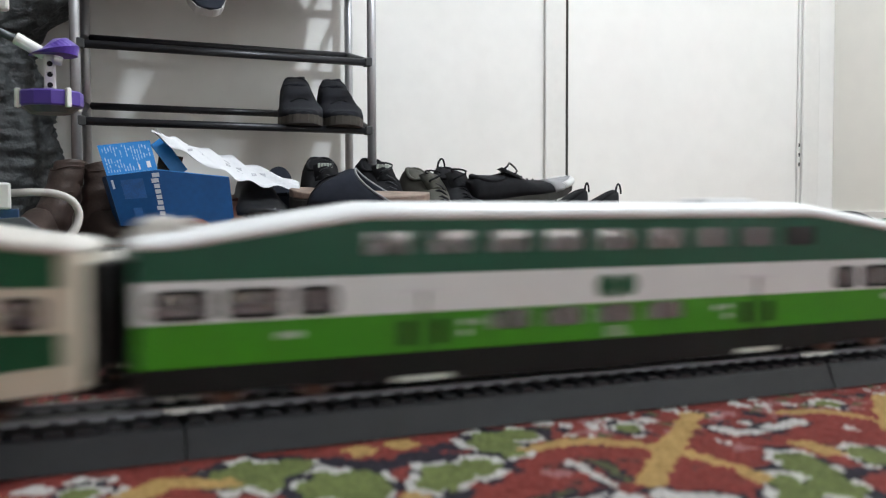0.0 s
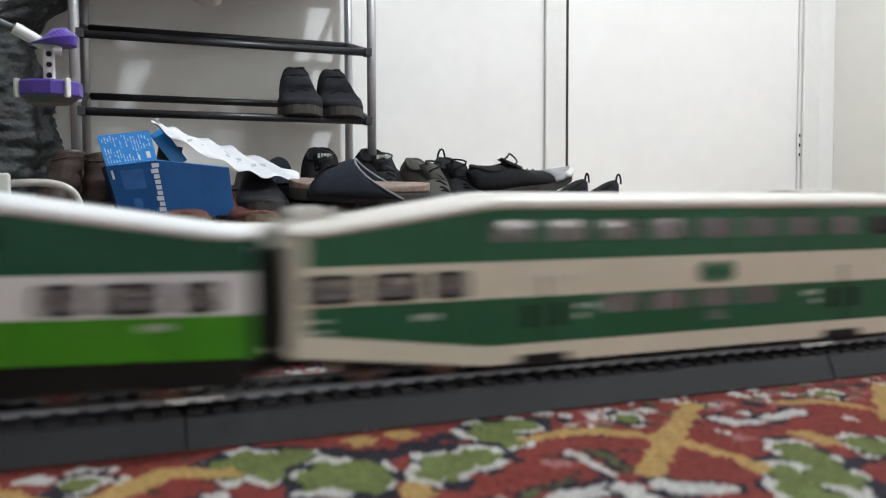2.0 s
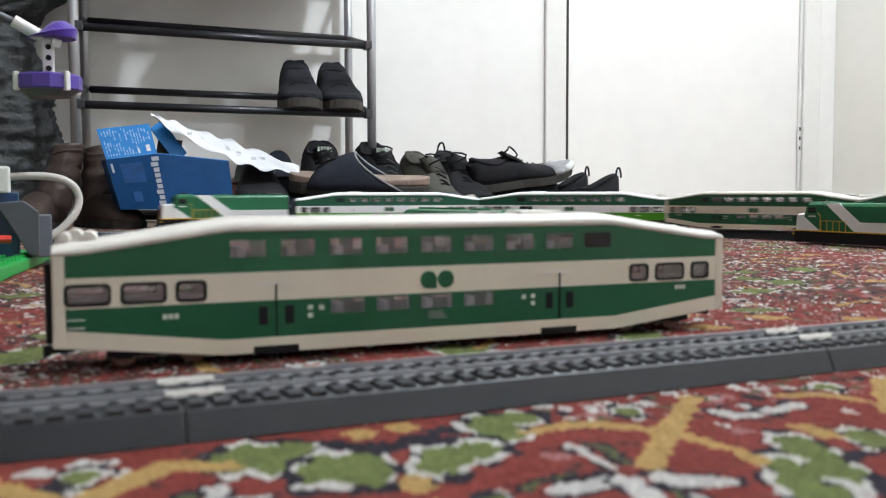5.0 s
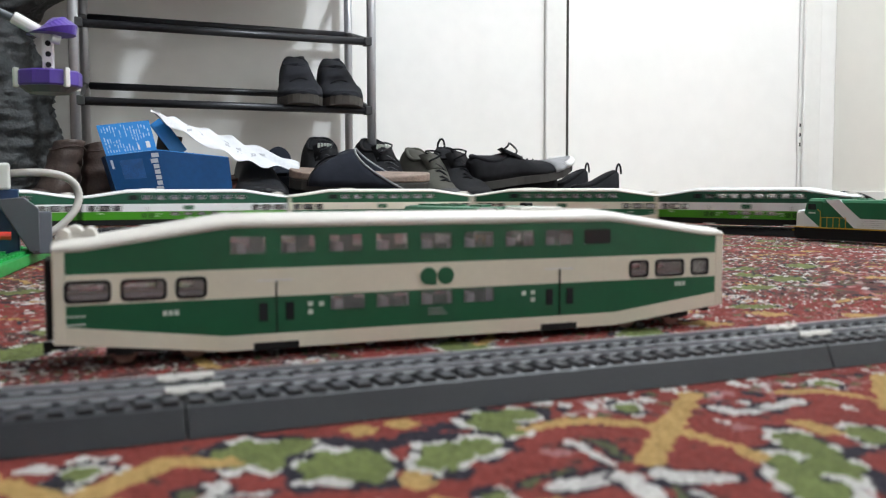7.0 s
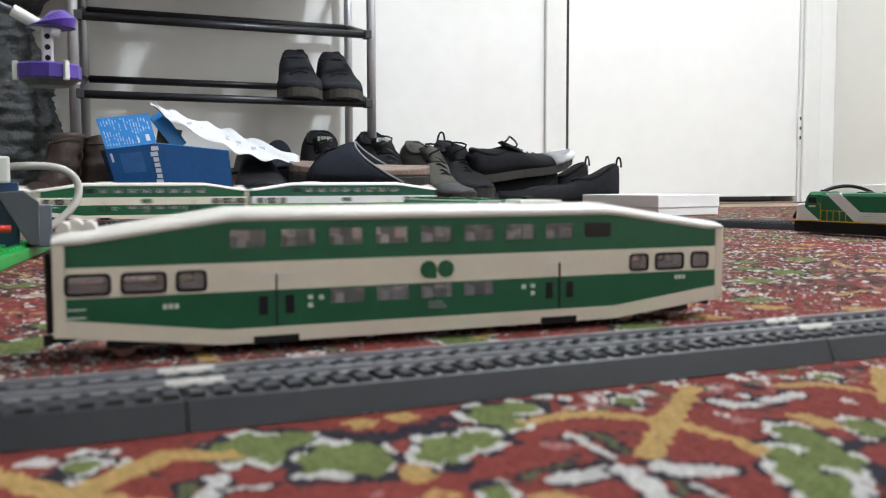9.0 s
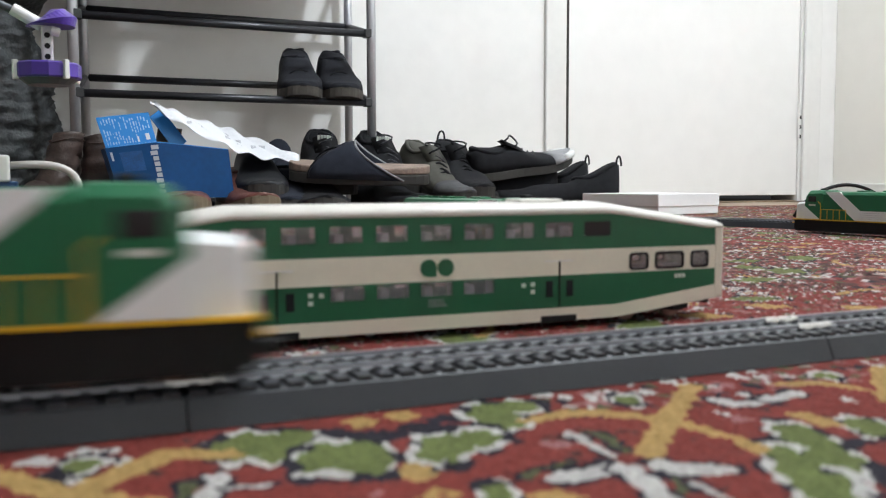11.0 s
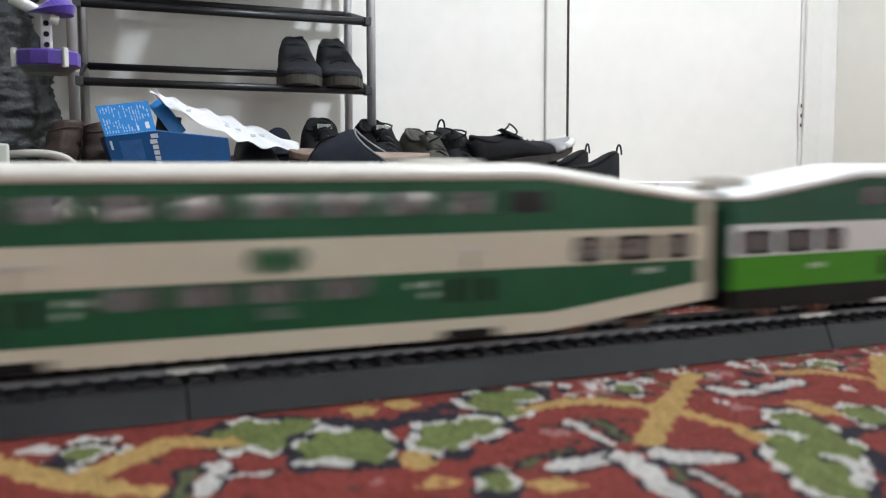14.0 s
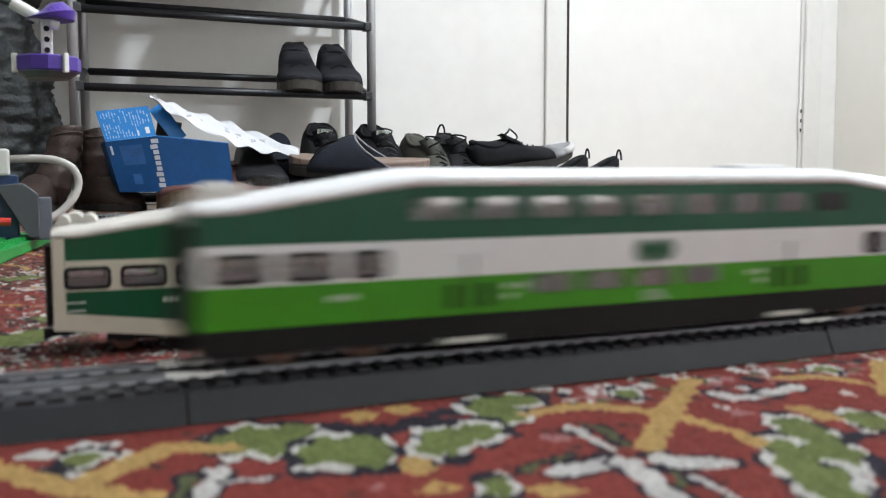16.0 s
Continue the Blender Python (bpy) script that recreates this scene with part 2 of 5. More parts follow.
part("diffuser", tube(((0, 0, 0.004), (0, 0, 0.012)), 0.215, 40), GLOW, lamp)
# ---- the oval of sectional track
TY, TX0, TX1, TR = 0.263, 0.022, 0.400, 0.575    # near straight, its ends, radius of the curves
SEAM = 0.034                                      # a joint between two straight pieces
STRAIGHT = TX1 - TX0
LOOP = 2 * STRAIGHT + 2 * math.pi * TR
RAILTOP = 0.0115


def on_track(s):
    """Place and heading (radians) on the oval, s metres from the joint, anticlockwise."""
    s = (s + SEAM - TX0) % LOOP
    if s < STRAIGHT:
        return Vector((TX0 + s, TY, 0)), 0.0
    s -= STRAIGHT
    if s < math.pi * TR:
        a = s / TR
        return Vector((TX1 + TR * math.sin(a), TY + TR - TR * math.cos(a), 0)), a
    s -= math.pi * TR
    if s < STRAIGHT:
        return Vector((TX1 - s, TY + 2 * TR, 0)), math.pi
    a = math.pi + (s - STRAIGHT) / TR
    return Vector((TX0 + TR * math.sin(a), TY + TR - TR * math.cos(a), 0)), a


def sweep(bm, s0, s1, profile, steps):
    """A profile (sideways, height) swept along the oval."""
    rings = []
    for i in range(steps + 1):
        p, a = on_track(s0 + (s1 - s0) * i / steps)
        n = Vector((-math.sin(a), math.cos(a), 0))
        rings.append([bm.verts.new(p + n * u + Vector((0, 0, z))) for u, z in profile])
    k = len(profile)
    for q, r in zip(rings, rings[1:]):
        for j in range(k):
            bm.faces.new((q[j], q[(j + 1) % k], r[(j + 1) % k], r[j]))
    bm.faces.new(rings[0])
    bm.faces.new(rings[-1])


BEDP = ((-0.0225, 0.0), (-0.0190, 0.0078), (-0.0176, 0.0086), (0.0176, 0.0086), (0.0190, 0.0078), (0.0225, 0.0))
PIECE = 0.2286


def add_tie(bm, m=None):
    add_box(bm, -0.0021, 0.0021, -0.0182, 0.0182, 0.0075, 0.0096, m)
    for side in (-1, 1):
        add_box(bm, -0.0012, 0.0012, side * 0.0085 - 0.0021, side * 0.0085 + 0.0021, 0.0097, 0.0102, m)


_bm = bmesh.new()
add_tie(_bm)
TIE_MESH = bpy.data.meshes.new("tie")
_bm.to_mesh(TIE_MESH)
_bm.free()
TIE_MESH.materials.append(TIE)


def track_piece(s0, s1, curved, near=False):
    tr = thing("track_piece", "dark grey roadbed track section with steel rails on the carpet", "train track", group="oval of train track")
    g = 0.0003
    bm = bmesh.new()
    sweep(bm, s0 + g, s1 - g, BEDP, 8 if curved else 1)
    part("roadbed", bm, BED, tr)
    bm = bmesh.new()
    n = int(round((s1 - s0) / 0.0068))
    for i in range(n):
        if near:
            p, a = on_track(s0 + (i + 0.5) * (s1 - s0) / n)
            t = new("tie", TIE_MESH)
            t.parent, t.matrix_basis = tr, Matrix.Translation(p) @ Matrix.Rotation(a, 4, "Z")
            continue
        p, a = on_track(s0 + (i + 0.5) * (s1 - s0) / n)
        m = Matrix.Translation(p) @ Matrix.Rotation(a, 4, "Z")
        add_tie(bm, m)
    if not near:
        part("tie_rest", bm, TIE, tr)["kind"] = "stuff"
    else:
        bm.free()
    for side in (-1, 1):
        c = side * 0.00855
        bm = bmesh.new()
        sweep(bm, s0 + g, s1 - g, ((c - 0.0010, 0.0095), (c - 0.0006, 0.0100), (c - 0.0005, 0.0106), (c - 0.0008, RAILTOP), (c + 0.0008, RAILTOP),
                                   (c + 0.0005, 0.0106), (c + 0.0006, 0.0100), (c + 0.0010, 0.0095)), 8 if curved else 1)
        part("rail", bm, RAIL, tr)
        bm = bmesh.new()
        sweep(bm, s0 - 0.0040, s0 + 0.0120, ((c - 0.0015, 0.0098), (c - 0.0012, 0.0110), (c - 0.0008, 0.01162), (c + 0.0008, 0.01162), (c + 0.0012, 0.0110), (c + 0.0015, 0.0098)), 2)
        part("rail_joiner", bm, JOINER, tr, "bright metal rail joiner")
    return tr


cuts = [0.0, PIECE, TX1 - SEAM]
right = [TX1 - SEAM + math.pi * TR * i / 8 for i in range(1, 9)]
far = [right[-1] + STRAIGHT * i / 2 for i in range(1, 3)]
left = [far[-1] + (LOOP - far[-1]) * i / 8 for i in range(1, 9)]
allcuts = cuts + right + far + left
for s0, s1 in zip(allcuts, allcuts[1:]):
    track_piece(s0, s1, True, s0 < 0.36 or s1 > LOOP - 0.2)

# ---- double-deck coaches
CL, CW = 0.298, 0.0346
Z_SK, Z_LO, Z_MI, Z_UP, Z_EAVE, Z_ROOF = 0.0030, 0.0090, 0.0235, 0.0348, 0.0507, 0.0562


def taper(x, mid, end, x0, x1):
    """mid within x0 of the middle, easing to end at x1 and beyond."""
    k = min(max((abs(x) - x0) / (x1 - x0), 0), 1)
    return mid + (end - mid) * k


def eave(x):
    return taper(x, Z_EAVE, 0.0430, 0.086, 0.140)


def crown(x):
    return taper(x, Z_ROOF, 0.0475, 0.084, 0.140)


def low(x):
    return taper(x, Z_LO, 0.0158, 0.088, 0.1445)


def skirt(x):
    return taper(x, Z_SK, 0.0096, 0.088, 0.148)


def side_panel(bm, xs, f0, f1, holes, z_in, z_out, y_in, y_out):
    """Two side walls between the heights f0 and f1 with window openings (x0, x1), between z_in and z_out."""
    edges = sorted(set(list(xs) + [v for h in holes for v in h]))
    for y0, y1 in ((y_in, y_out), (-y_out, -y_in)):
        for a, b in zip(edges, edges[1:]):
            mid = (a + b) / 2
            bands = [(f0, f1)]
            if any(h[0] < mid < h[1] for h in holes):
                bands = [(f0, lambda x: z_in), (lambda x: z_out, f1)]
            for lo, hi in bands:
                add_prism(bm, ((a, lo(a)), (b, lo(b)), (b, hi(b)), (a, hi(a))), y0, y1)
    bmesh.ops.remove_doubles(bm, verts=bm.verts, dist=0.00001)


UPW = [(-0.0788 + 0.01967 * i - 0.0068, -0.0788 + 0.01967 * i + 0.0068) for i in range(9)]
LOW = [(-0.039 + 0.0195 * i - 0.0070, -0.039 + 0.0195 * i + 0.0070) for i in range(4)]
MIW = [(-0.1444, -0.1297), (-0.1251, -0.1100), (-0.1055, -0.0953), (0.0964, 0.1056), (0.1106, 0.1256), (0.1308, 0.1399)]
XS = [-0.149, -0.1445, -0.140, -0.130, -0.115, -0.100, -0.088, -0.086, 0, 0.086, 0.088, 0.100, 0.115, 0.130, 0.140, 0.1445, 0.149]


def window(parent, x0, x1, z0, z1, dark, y, gasket=True):
    def outline(o, r):
        pts = []
        for cx, cz, a0 in ((x1 + o - r, z1 + o - r, 0), (x0 - o + r, z1 + o - r, 90), (x0 - o + r, z0 - o + r, 180), (x1 + o - r, z0 - o + r, 270)):
            pts += [(cx + r * math.cos(radians(a0 + k * 30)), cz + r * math.sin(radians(a0 + k * 30))) for k in range(4)]
        return pts

    bm = bmesh.new()
    add_prism(bm, outline(0, 0.0014 if gasket else 0.0008), y - 0.00015, y + 0.00015)
    w = part("window_pane", bm, DARKGLASS if dark else GLASS, parent)
    if not gasket:
        return
    rings = []
    for o, r, dy in ((0.0007, 0.0020, -0.0003), (0.0007, 0.0020, 0.0003), (-0.0004, 0.0014, 0.0003), (-0.0004, 0.0014, -0.0003), (0.0007, 0.0020, -0.0003)):
        rings.append([(x, y + dy, z) for x, z in outline(o, r)])
    part("window_gasket", loft(rings, cap=False), BLACK, w)


def truck(parent, x):
    t = part("truck", box(x - 0.017, x + 0.017, -0.0125, 0.0125, 0.0042, 0.0080), BLACK, parent, "black truck frame", bevel=0.001)
    for side in (-1, 1):
        bm = bmesh.new()
        add_box(bm, x - 0.019, x + 0.019, side * 0.0135 - 0.001, side * 0.0135 + 0.001, 0.0045, 0.0075)
        for k in (-1, 1):
            add_box(bm, x + k * 0.0128 - 0.003, x + k * 0.0128 + 0.003, side * 0.0143 - 0.001, side * 0.0143 + 0.001, 0.0040, 0.0078)
        part("side_frame", bm, BLACK, t)
    for k in (-1, 1):
        bm = bmesh.new()
        for side in (-1, 1):
            add_disc(bm, (x + k * 0.0128, side * 0.0088, 0.0052), (0, 1, 0), 0.0052, 0.0024, 18)
        add_tube(bm, ((x + k * 0.0128, -0.008, 0.0052), (x + k * 0.0128, 0.008, 0.0052)), 0.0012, 8)
        part("wheelset", bm, BROWNW, t, "brown metal wheelset")


def coach(name, label, old, group):
    c = thing(name, label, "train coach", group=group)
    sill = low if old else (lambda x: 0.0119)
    under = skirt if old else (lambda x: taper(x, 0.0024, 0.0048, 0.080, 0.092))
    up, mid, lo_, sk, rf = (GREEN, CREAM, GREEN, CREAM, ROOFW) if old else (GREEN2, WHITE, LIME, BLACK, WHITE)
    h, hw = CW / 2, CW / 2 - 0.0009
    ex = 0.1445 if old else 0.1485
    bx = [x for x in XS if abs(x) <= ex]
    if not old:
        bx = [-ex] + bx + [ex]
    bm = bmesh.new()
    side_panel(bm, bx, lambda x: Z_UP, eave, UPW, 0.0407, 0.0473, hw, h)
    part("upper_band", bm, up, c)
    bm = bmesh.new()
    side_panel(bm, bx, lambda x: Z_MI, lambda x: Z_UP, MIW, 0.0250, 0.0318, hw, h + 0.00004)
    part("middle_band", bm, mid, c)
    bm = bmesh.new()
    side_panel(bm, bx, sill, lambda x: Z_MI, LOW, 0.0172, 0.0228, hw, h + 0.00002)
    part("lower_band", bm, lo_, c)
    bm = bmesh.new()
    for a, b in zip(XS, XS[1:]):
        add_prism(bm, ((a, under(a)), (b, under(b)), (b, sill(b)), (a, sill(a))), -h, h)
    bmesh.ops.remove_doubles(bm, verts=bm.verts, dist=0.00001)
    part("skirt", bm, sk, c)
    # roof with rounded shoulders and rounded ends
    secs = []
    rx = [-0.1490, -0.1485, -0.1465, -0.143, -0.138, -0.125, -0.110, -0.098, -0.090, -0.084, -0.05, 0, 0.05, 0.084, 0.090, 0.098, 0.110, 0.125, 0.138, 0.143, 0.1465, 0.1485, 0.1490]
    for x in rx:
        e, t = eave(x), crown(x)
        drop = max(0, (abs(x) - 0.1435) / 0.0055)
        t -= 0.0018 * drop ** 2
        hh = h + 0.0002
        prof = [(-hh, e), (-hh, e + (t - e) * 0.35), (-hh * 0.94, e + (t - e) * 0.62), (-hh * 0.80, e + (t - e) * 0.84), (-hh * 0.5, e + (t - e) * 0.96), (0, t)]
        prof += [(-y, z) for y, z in reversed(prof[:-1])]
        secs.append([(x, y, z) for y, z in prof])
    part("roof", loft(secs), rf, c, "white ribless roof", smooth=True)
    # end caps
    for sx in (-1, 1):
        bm = bmesh.new()
        x0, x1 = sorted((sx * ex, sx * 0.1490))
        add_box(bm, x0, x1, -h - 0.0001, h + 0.0001, skirt(0.149) if old else 0.0119, eave(0.149) + 0.0002)
        part("end_wall", bm, CREAM if old else GREEN2, c, bevel=0.0008)
        part("diaphragm", box(min(sx * 0.149, sx * 0.1515), max(sx * 0.149, sx * 0.1520), -0.0110, 0.0110, 0.0105, 0.0400), BLACK, c, "black rubber gangway diaphragm", bevel=0.0006)
        bm = bmesh.new()
        add_box(bm, min(sx * 0.142, sx * 0.1515), max(sx * 0.142, sx * 0.1515), -0.0012, 0.0012, 0.0052, 0.0078)
        add_box(bm, min(sx * 0.1500, sx * 0.1528), max(sx * 0.1500, sx * 0.1528), -0.0024, 0.0024, 0.0046, 0.0084)
        part("coupler", bm, BLACK, c, "black knuckle coupler")
        truck(c, sx * 0.112)
    # decks and seats seen through the windows
    bm = bmesh.new()
    add_box(bm, -0.147, 0.147, -hw, hw, 0.0232, 0.0238)
    add_box(bm, -0.090, 0.090, -hw, hw, 0.0335, 0.0345)
    add_box(bm, -0.090, 0.090, -hw, hw, 0.0106, 0.0112)
    part("deck", bm, SEAT, c)
    bm = bmesh.new()
    for i in range(9):
        for yy in (-0.0115, 0.0035):
            x = -0.082 + i * 0.0197
            add_box(bm, x, x + 0.0035, yy, yy + 0.008, 0.0345, 0.0438)
            if abs(x) < 0.05:
                add_box(bm, x, x + 0.0035, yy, yy + 0.008, 0.0112, 0.0203)
    part("seats", bm, SEAT, c)
    for side in (-1, 1):
        y = side * (h + 0.0001)
        for i, (a, b) in enumerate(UPW):
            window(c, a, b, 0.0407, 0.0473, i == 8, y, False)
        for a, b in MIW:
            window(c, a, b, 0.0250, 0.0318, False, y)
        for a, b in LOW:
            window(c, a, b, 0.0172, 0.0228, False, y, False)
        yo = side * (h + 0.0003)
        for dx in (-0.068, 0.059):
            d = part("door_seam", box(dx - 0.0003, dx + 0.0003, yo - 0.0002, yo + 0.0002, 0.0092, 0.0297), BLACK, c)
            part("door_header", box(dx - 0.0075, dx + 0.0068, yo - 0.0002, yo + 0.0002, 0.0298, 0.0302), SEAT, d)
            for k in (-1, 1):
                part("door_window", box(dx + k * 0.0052 - 0.0017, dx + k * 0.0052 + 0.0017, yo - 0.0002, yo + 0.0002, 0.0140, 0.0212), DARKGLASS, d, bevel=0.0001)
            part("step_well", box(dx - 0.0092, dx + 0.0088, min(yo, yo - side * 0.004), max(yo, yo - side * 0.004), 0.0026 if old else 0.0034, 0.0056 if old else 0.0050), BLACK if old else MARK, c)
            for k, (u, z) in enumerate(((0.0135, 0.0200), (0.0180, 0.0198), (0.0135, 0.0168))):
                sg = 1 if dx < 0 else -1
                part("notice", box(dx + sg * u - 0.0010, dx + sg * u + 0.0010, yo - 0.0002, yo + 0.0002, z - 0.0009, z + 0.0009), MARK, c)
        for nx, nz in ((-0.108, 0.0182), (0.124, 0.0198)):
            for k in range(3):
                part("number_bar", box(nx - 0.003 + k * 0.0021, nx - 0.0014 + k * 0.0021, yo - 0.0001, yo + 0.0001, nz, nz + 0.0019), MARK, c)
        for k in range(3):
            part("small_print", box(-0.004, 0.0045 - 0.001 * k, yo - 0.0001, yo + 0.0001, 0.0128 + 0.0012 * k, 0.0133 + 0.0012 * k), FABRICG if old else MARK, c)
        # round emblem made of two plain discs
        for ex_, wd in ((-0.0038, 1), (0.0040, 1)):
            bm = bmesh.new()
            add_disc(bm, (ex_, yo, 0.0291), (0, 1, 0), 0.0037, 0.0004, 24)
            e = part("emblem_disc", bm, GREEN, c, "round green emblem")
        part("emblem_bar", box(-0.0038, -0.0003, yo - 0.0003, yo + 0.0003, 0.0254, 0.0290), GREEN, c)
        for gz in (0.0195, 0.0165):
            if old:
                part("grab_rail", tube(((-0.1445, yo, gz), (-0.138, yo, gz)), 0.0003, 6), MARK, c)
    bm = bmesh.new()
    add_box(bm, -0.1475, -0.1320, -0.0060, 0.0060, crown(0.145) - 0.0012, crown(0.145) + 0.0008)
    for bx_, by_, br in ((-0.1445, -0.006, 0.0022), (-0.1405, -0.002, 0.0032), (-0.1355, -0.006, 0.0026), (-0.1415, 0.005, 0.0026)):
        add_disc(bm, (bx_, by_, crown(0.145) + 0.0016), (0.3, 1, 0.2), br, 0.0030, 12)
    part("roof_bracket", bm, ROOFW, c, "small white roof-end fitting")
    part("roof_vent", box(0.044, 0.066, -0.008, 0.008, Z_ROOF - 0.001, Z_ROOF + 0.0012), rf, c, bevel=0.001)
    return c


# ---- diesel locomotive
def locomotive(name, label, group):
    l = thing(name, label, "locomotive", group=group)
    w = 0.0165
    bm = bmesh.new()
    add_prism(bm, ((-0.094, 0.0165), (0.098, 0.0165), (0.098, 0.0178), (-0.094, 0.0178)), -w - 0.001, w + 0.001)
    part("walkway_sill", bm, YELLOW, l, "yellow sill stripe")
    part("underframe", box(-0.092, 0.095, -0.0155, 0.0155, 0.0022, 0.0165), BLACK, l)
    secs = []
    for x in (-0.0920, -0.0912, 0.0515, 0.0520):
        e = 0.0008 if abs(x) in (0.0920, 0.0520) else 0
        y, t = w - e, 0.0525 - e
        secs.append([(x, q, z) for q, z in ((-y, 0.0178), (-y, 0.0485), (-y * 0.88, t - 0.0010), (-y * 0.6, t), (y * 0.6, t), (y * 0.88, t - 0.0010), (y, 0.0485), (y, 0.0178))])
    part("hood", loft(secs), LOCOG, l)
    secs = []
    for x, t, y in ((0.0520, 0.0535, w), (0.0530, 0.0540, w + 0.0004), (0.0740, 0.0538, w + 0.0004), (0.0775, 0.0500, w), (0.0800, 0.0400, w), (0.0802, 0.0178, w)):
        secs.append([(x, q, z) for q, z in ((-y, 0.0178), (-y, t - 0.004), (-y * 0.8, t - 0.0005), (-y * 0.5, t), (y * 0.5, t), (y * 0.8, t - 0.0005), (y, t - 0.004), (y, 0.0178))])
    cab = part("cab", loft(secs), LOCOG, l)
    secs = []
    for x, t, y in ((0.0800, 0.0398, w - 0.002), (0.0940, 0.0385, w - 0.003), (0.0962, 0.0360, w - 0.004), (0.0970, 0.0178, w - 0.004)):
        secs.append([(x, q, z) for q, z in ((-y, 0.0178), (-y, t - 0.002), (-y * 0.8, t), (y * 0.8, t), (y, t - 0.002), (y, 0.0178))])
    nose = part("nose", loft(secs), WHITE, l, "white nose")
    for yy in (-0.004, 0.004):
        bm = bmesh.new()
        add_disc(bm, (0.0972, yy, 0.033), (1, 0, 0), 0.0022, 0.001, 14)
        part("headlight", bm, JOINER, nose)
    part("number_board", box(0.0968, 0.0974, -0.008, 0.008, 0.0352, 0.0366), TOYO, nose)
    for side in (-1, 1):
        y = side * (w + 0.0002)
        y0, y1 = y - 0.0003, y + 0.0003
        bm = bmesh.new()
        add_prism(bm, ((-0.0915, 0.0180), (0.0045, 0.0180), (0.0440, 0.0489), (0.0225, 0.0489), (-0.0034, 0.0295), (-0.0915, 0.0295)), y0, y1)
        part("side_stripe", bm, WHITE, l, "white side stripe with a diagonal sweep")
        bm = bmesh.new()
        add_prism(bm, ((0.0225, 0.0489), (0.0440, 0.0489), (0.0480, 0.0522), (0.0268, 0.0522)), min(side * (w - 0.0026), side * (w + 0.0002)), max(side * (w - 0.0026), side * (w + 0.0002)))
        part("roof_stripe", bm, WHITE, l)
        bm = bmesh.new()
        add_prism(bm, ((0.0560, 0.0180), (0.0803, 0.0180), (0.0803, 0.0345)), min(y0, side * (w + 0.0008)), max(y0, side * (w + 0.0008)))
        part("cab_stripe", bm, WHITE, cab)
        part("cab_window", box(0.0620, 0.0740, side * w + min(0, side * 0.0008), side * w + max(0, side * 0.0008), 0.0395, 0.0465), DARKGLASS, cab, bevel=0.0003)
        part("cab_number", box(0.0625, 0.0730, side * w + min(0, side * 0.0007), side * w + max(0, side * 0.0007), 0.0345, 0.0365), MARK, cab)
        bm = bmesh.new()
        for k in range(4):
            add_box(bm, -0.0880, 0.0000 - k * 0.002, y - 0.0006, y + 0.0006, 0.0200 + k * 0.0024, 0.0202 + k * 0.0024)
        part("louvre", bm, FABRICG, l)
        bm = bmesh.new()
        yr = side * (w + 0.0016)
        for k in range(5):
            add_tube(bm, ((0.0160 + k * 0.0092, yr, 0.0178), (0.0160 + k * 0.0092, yr, 0.0302)), 0.0004, 6)
        add_tube(bm, ((0.0160, yr, 0.0302), (0.0528, yr, 0.0302)), 0.0004, 6)
        add_tube(bm, ((0.0540, yr, 0.0180), (0.0540, yr, 0.0370), (0.0580, yr, 0.0400)), 0.0004, 6)
        part("handrail", bm, YELLOW, l, "yellow handrail")
    part("windscreen", box(0.0776, 0.0798, -0.0125, 0.0125, 0.0425, 0.0482, Matrix.Identity(4)), DARKGLASS, cab, bevel=0.0006)
    for k in range(4):
        bm = bmesh.new()
        add_disc(bm, (-0.080 + k * 0.017, 0, 0.0528), (0, 0, 1), 0.0068, 0.0022, 24)
        part("roof_fan", bm, LOCOG, l)
    part("exhaust", box(-0.004, 0.012, -0.005, 0.005, 0.0520, 0.0540), LOCOG, l, bevel=0.0006)
    part("horn", box(0.060, 0.068, -0.0035, 0.0035, 0.0535, 0.0562), BLACK, cab, bevel=0.001)
    part("fuel_tank", box(-0.026, 0.026, -0.0145, 0.0145, 0.0035, 0.0120), BLACK, l, bevel=0.002)
    for x in (-0.062, 0.062):
        truck(l, x)
    for sx in (-1, 1):
        part("pilot", box(min(sx * 0.094, sx * 0.0985), max(sx * 0.094, sx * 0.0985), -0.0145, 0.0145, 0.0040, 0.0165), BLACK, l, bevel=0.0008)
        part("coupler", box(min(sx * 0.0985, sx * 0.106), max(sx * 0.0985, sx * 0.106), -0.0022, 0.0022, 0.0046, 0.0084), BLACK, l, bevel=0.0006)
        part("step", box(min(sx * 0.0975, sx * 0.0995), max(sx * 0.0975, sx * 0.0995), -0.0165, 0.0165, 0.0120, 0.0135), YELLOW, l)
    return l


OLD_LABEL = "cream and dark green double-deck model coach running on the track"
NEW_LABEL = "white, dark green and lime double-deck model coach running on the track"
lime_a = coach("model_coach", NEW_LABEL, False, "coaches of the running train")
cream_a = coach("model_coach", OLD_LABEL, True, "coaches of the running train")
lime_b = copy_thing(lime_a, Matrix())
lime_c = copy_thing(lime_a, Matrix())
cream_b = copy_thing(cream_a, Matrix())
engine = locomotive("model_locomotive", "green and white model diesel locomotive running on the track", "model locomotives")
parked_coach = tagged(copy_thing(cream_a, pose(0.153, 0.3665, 0.0, 0, 0, -1.6)), "cream and dark green double-deck model coach standing on the carpet", group="standing model coach")
parked_engine = tagged(copy_thing(engine, pose(0.910, 0.790, 0.0, 0, 0, 92)), "green and white model locomotive standing on the carpet inside the oval")
parked_engine_b = tagged(copy_thing(engine, pose(0.322, 0.655, -0.0005, 0, 0, -82)), "green model locomotive standing on the carpet behind the coach")
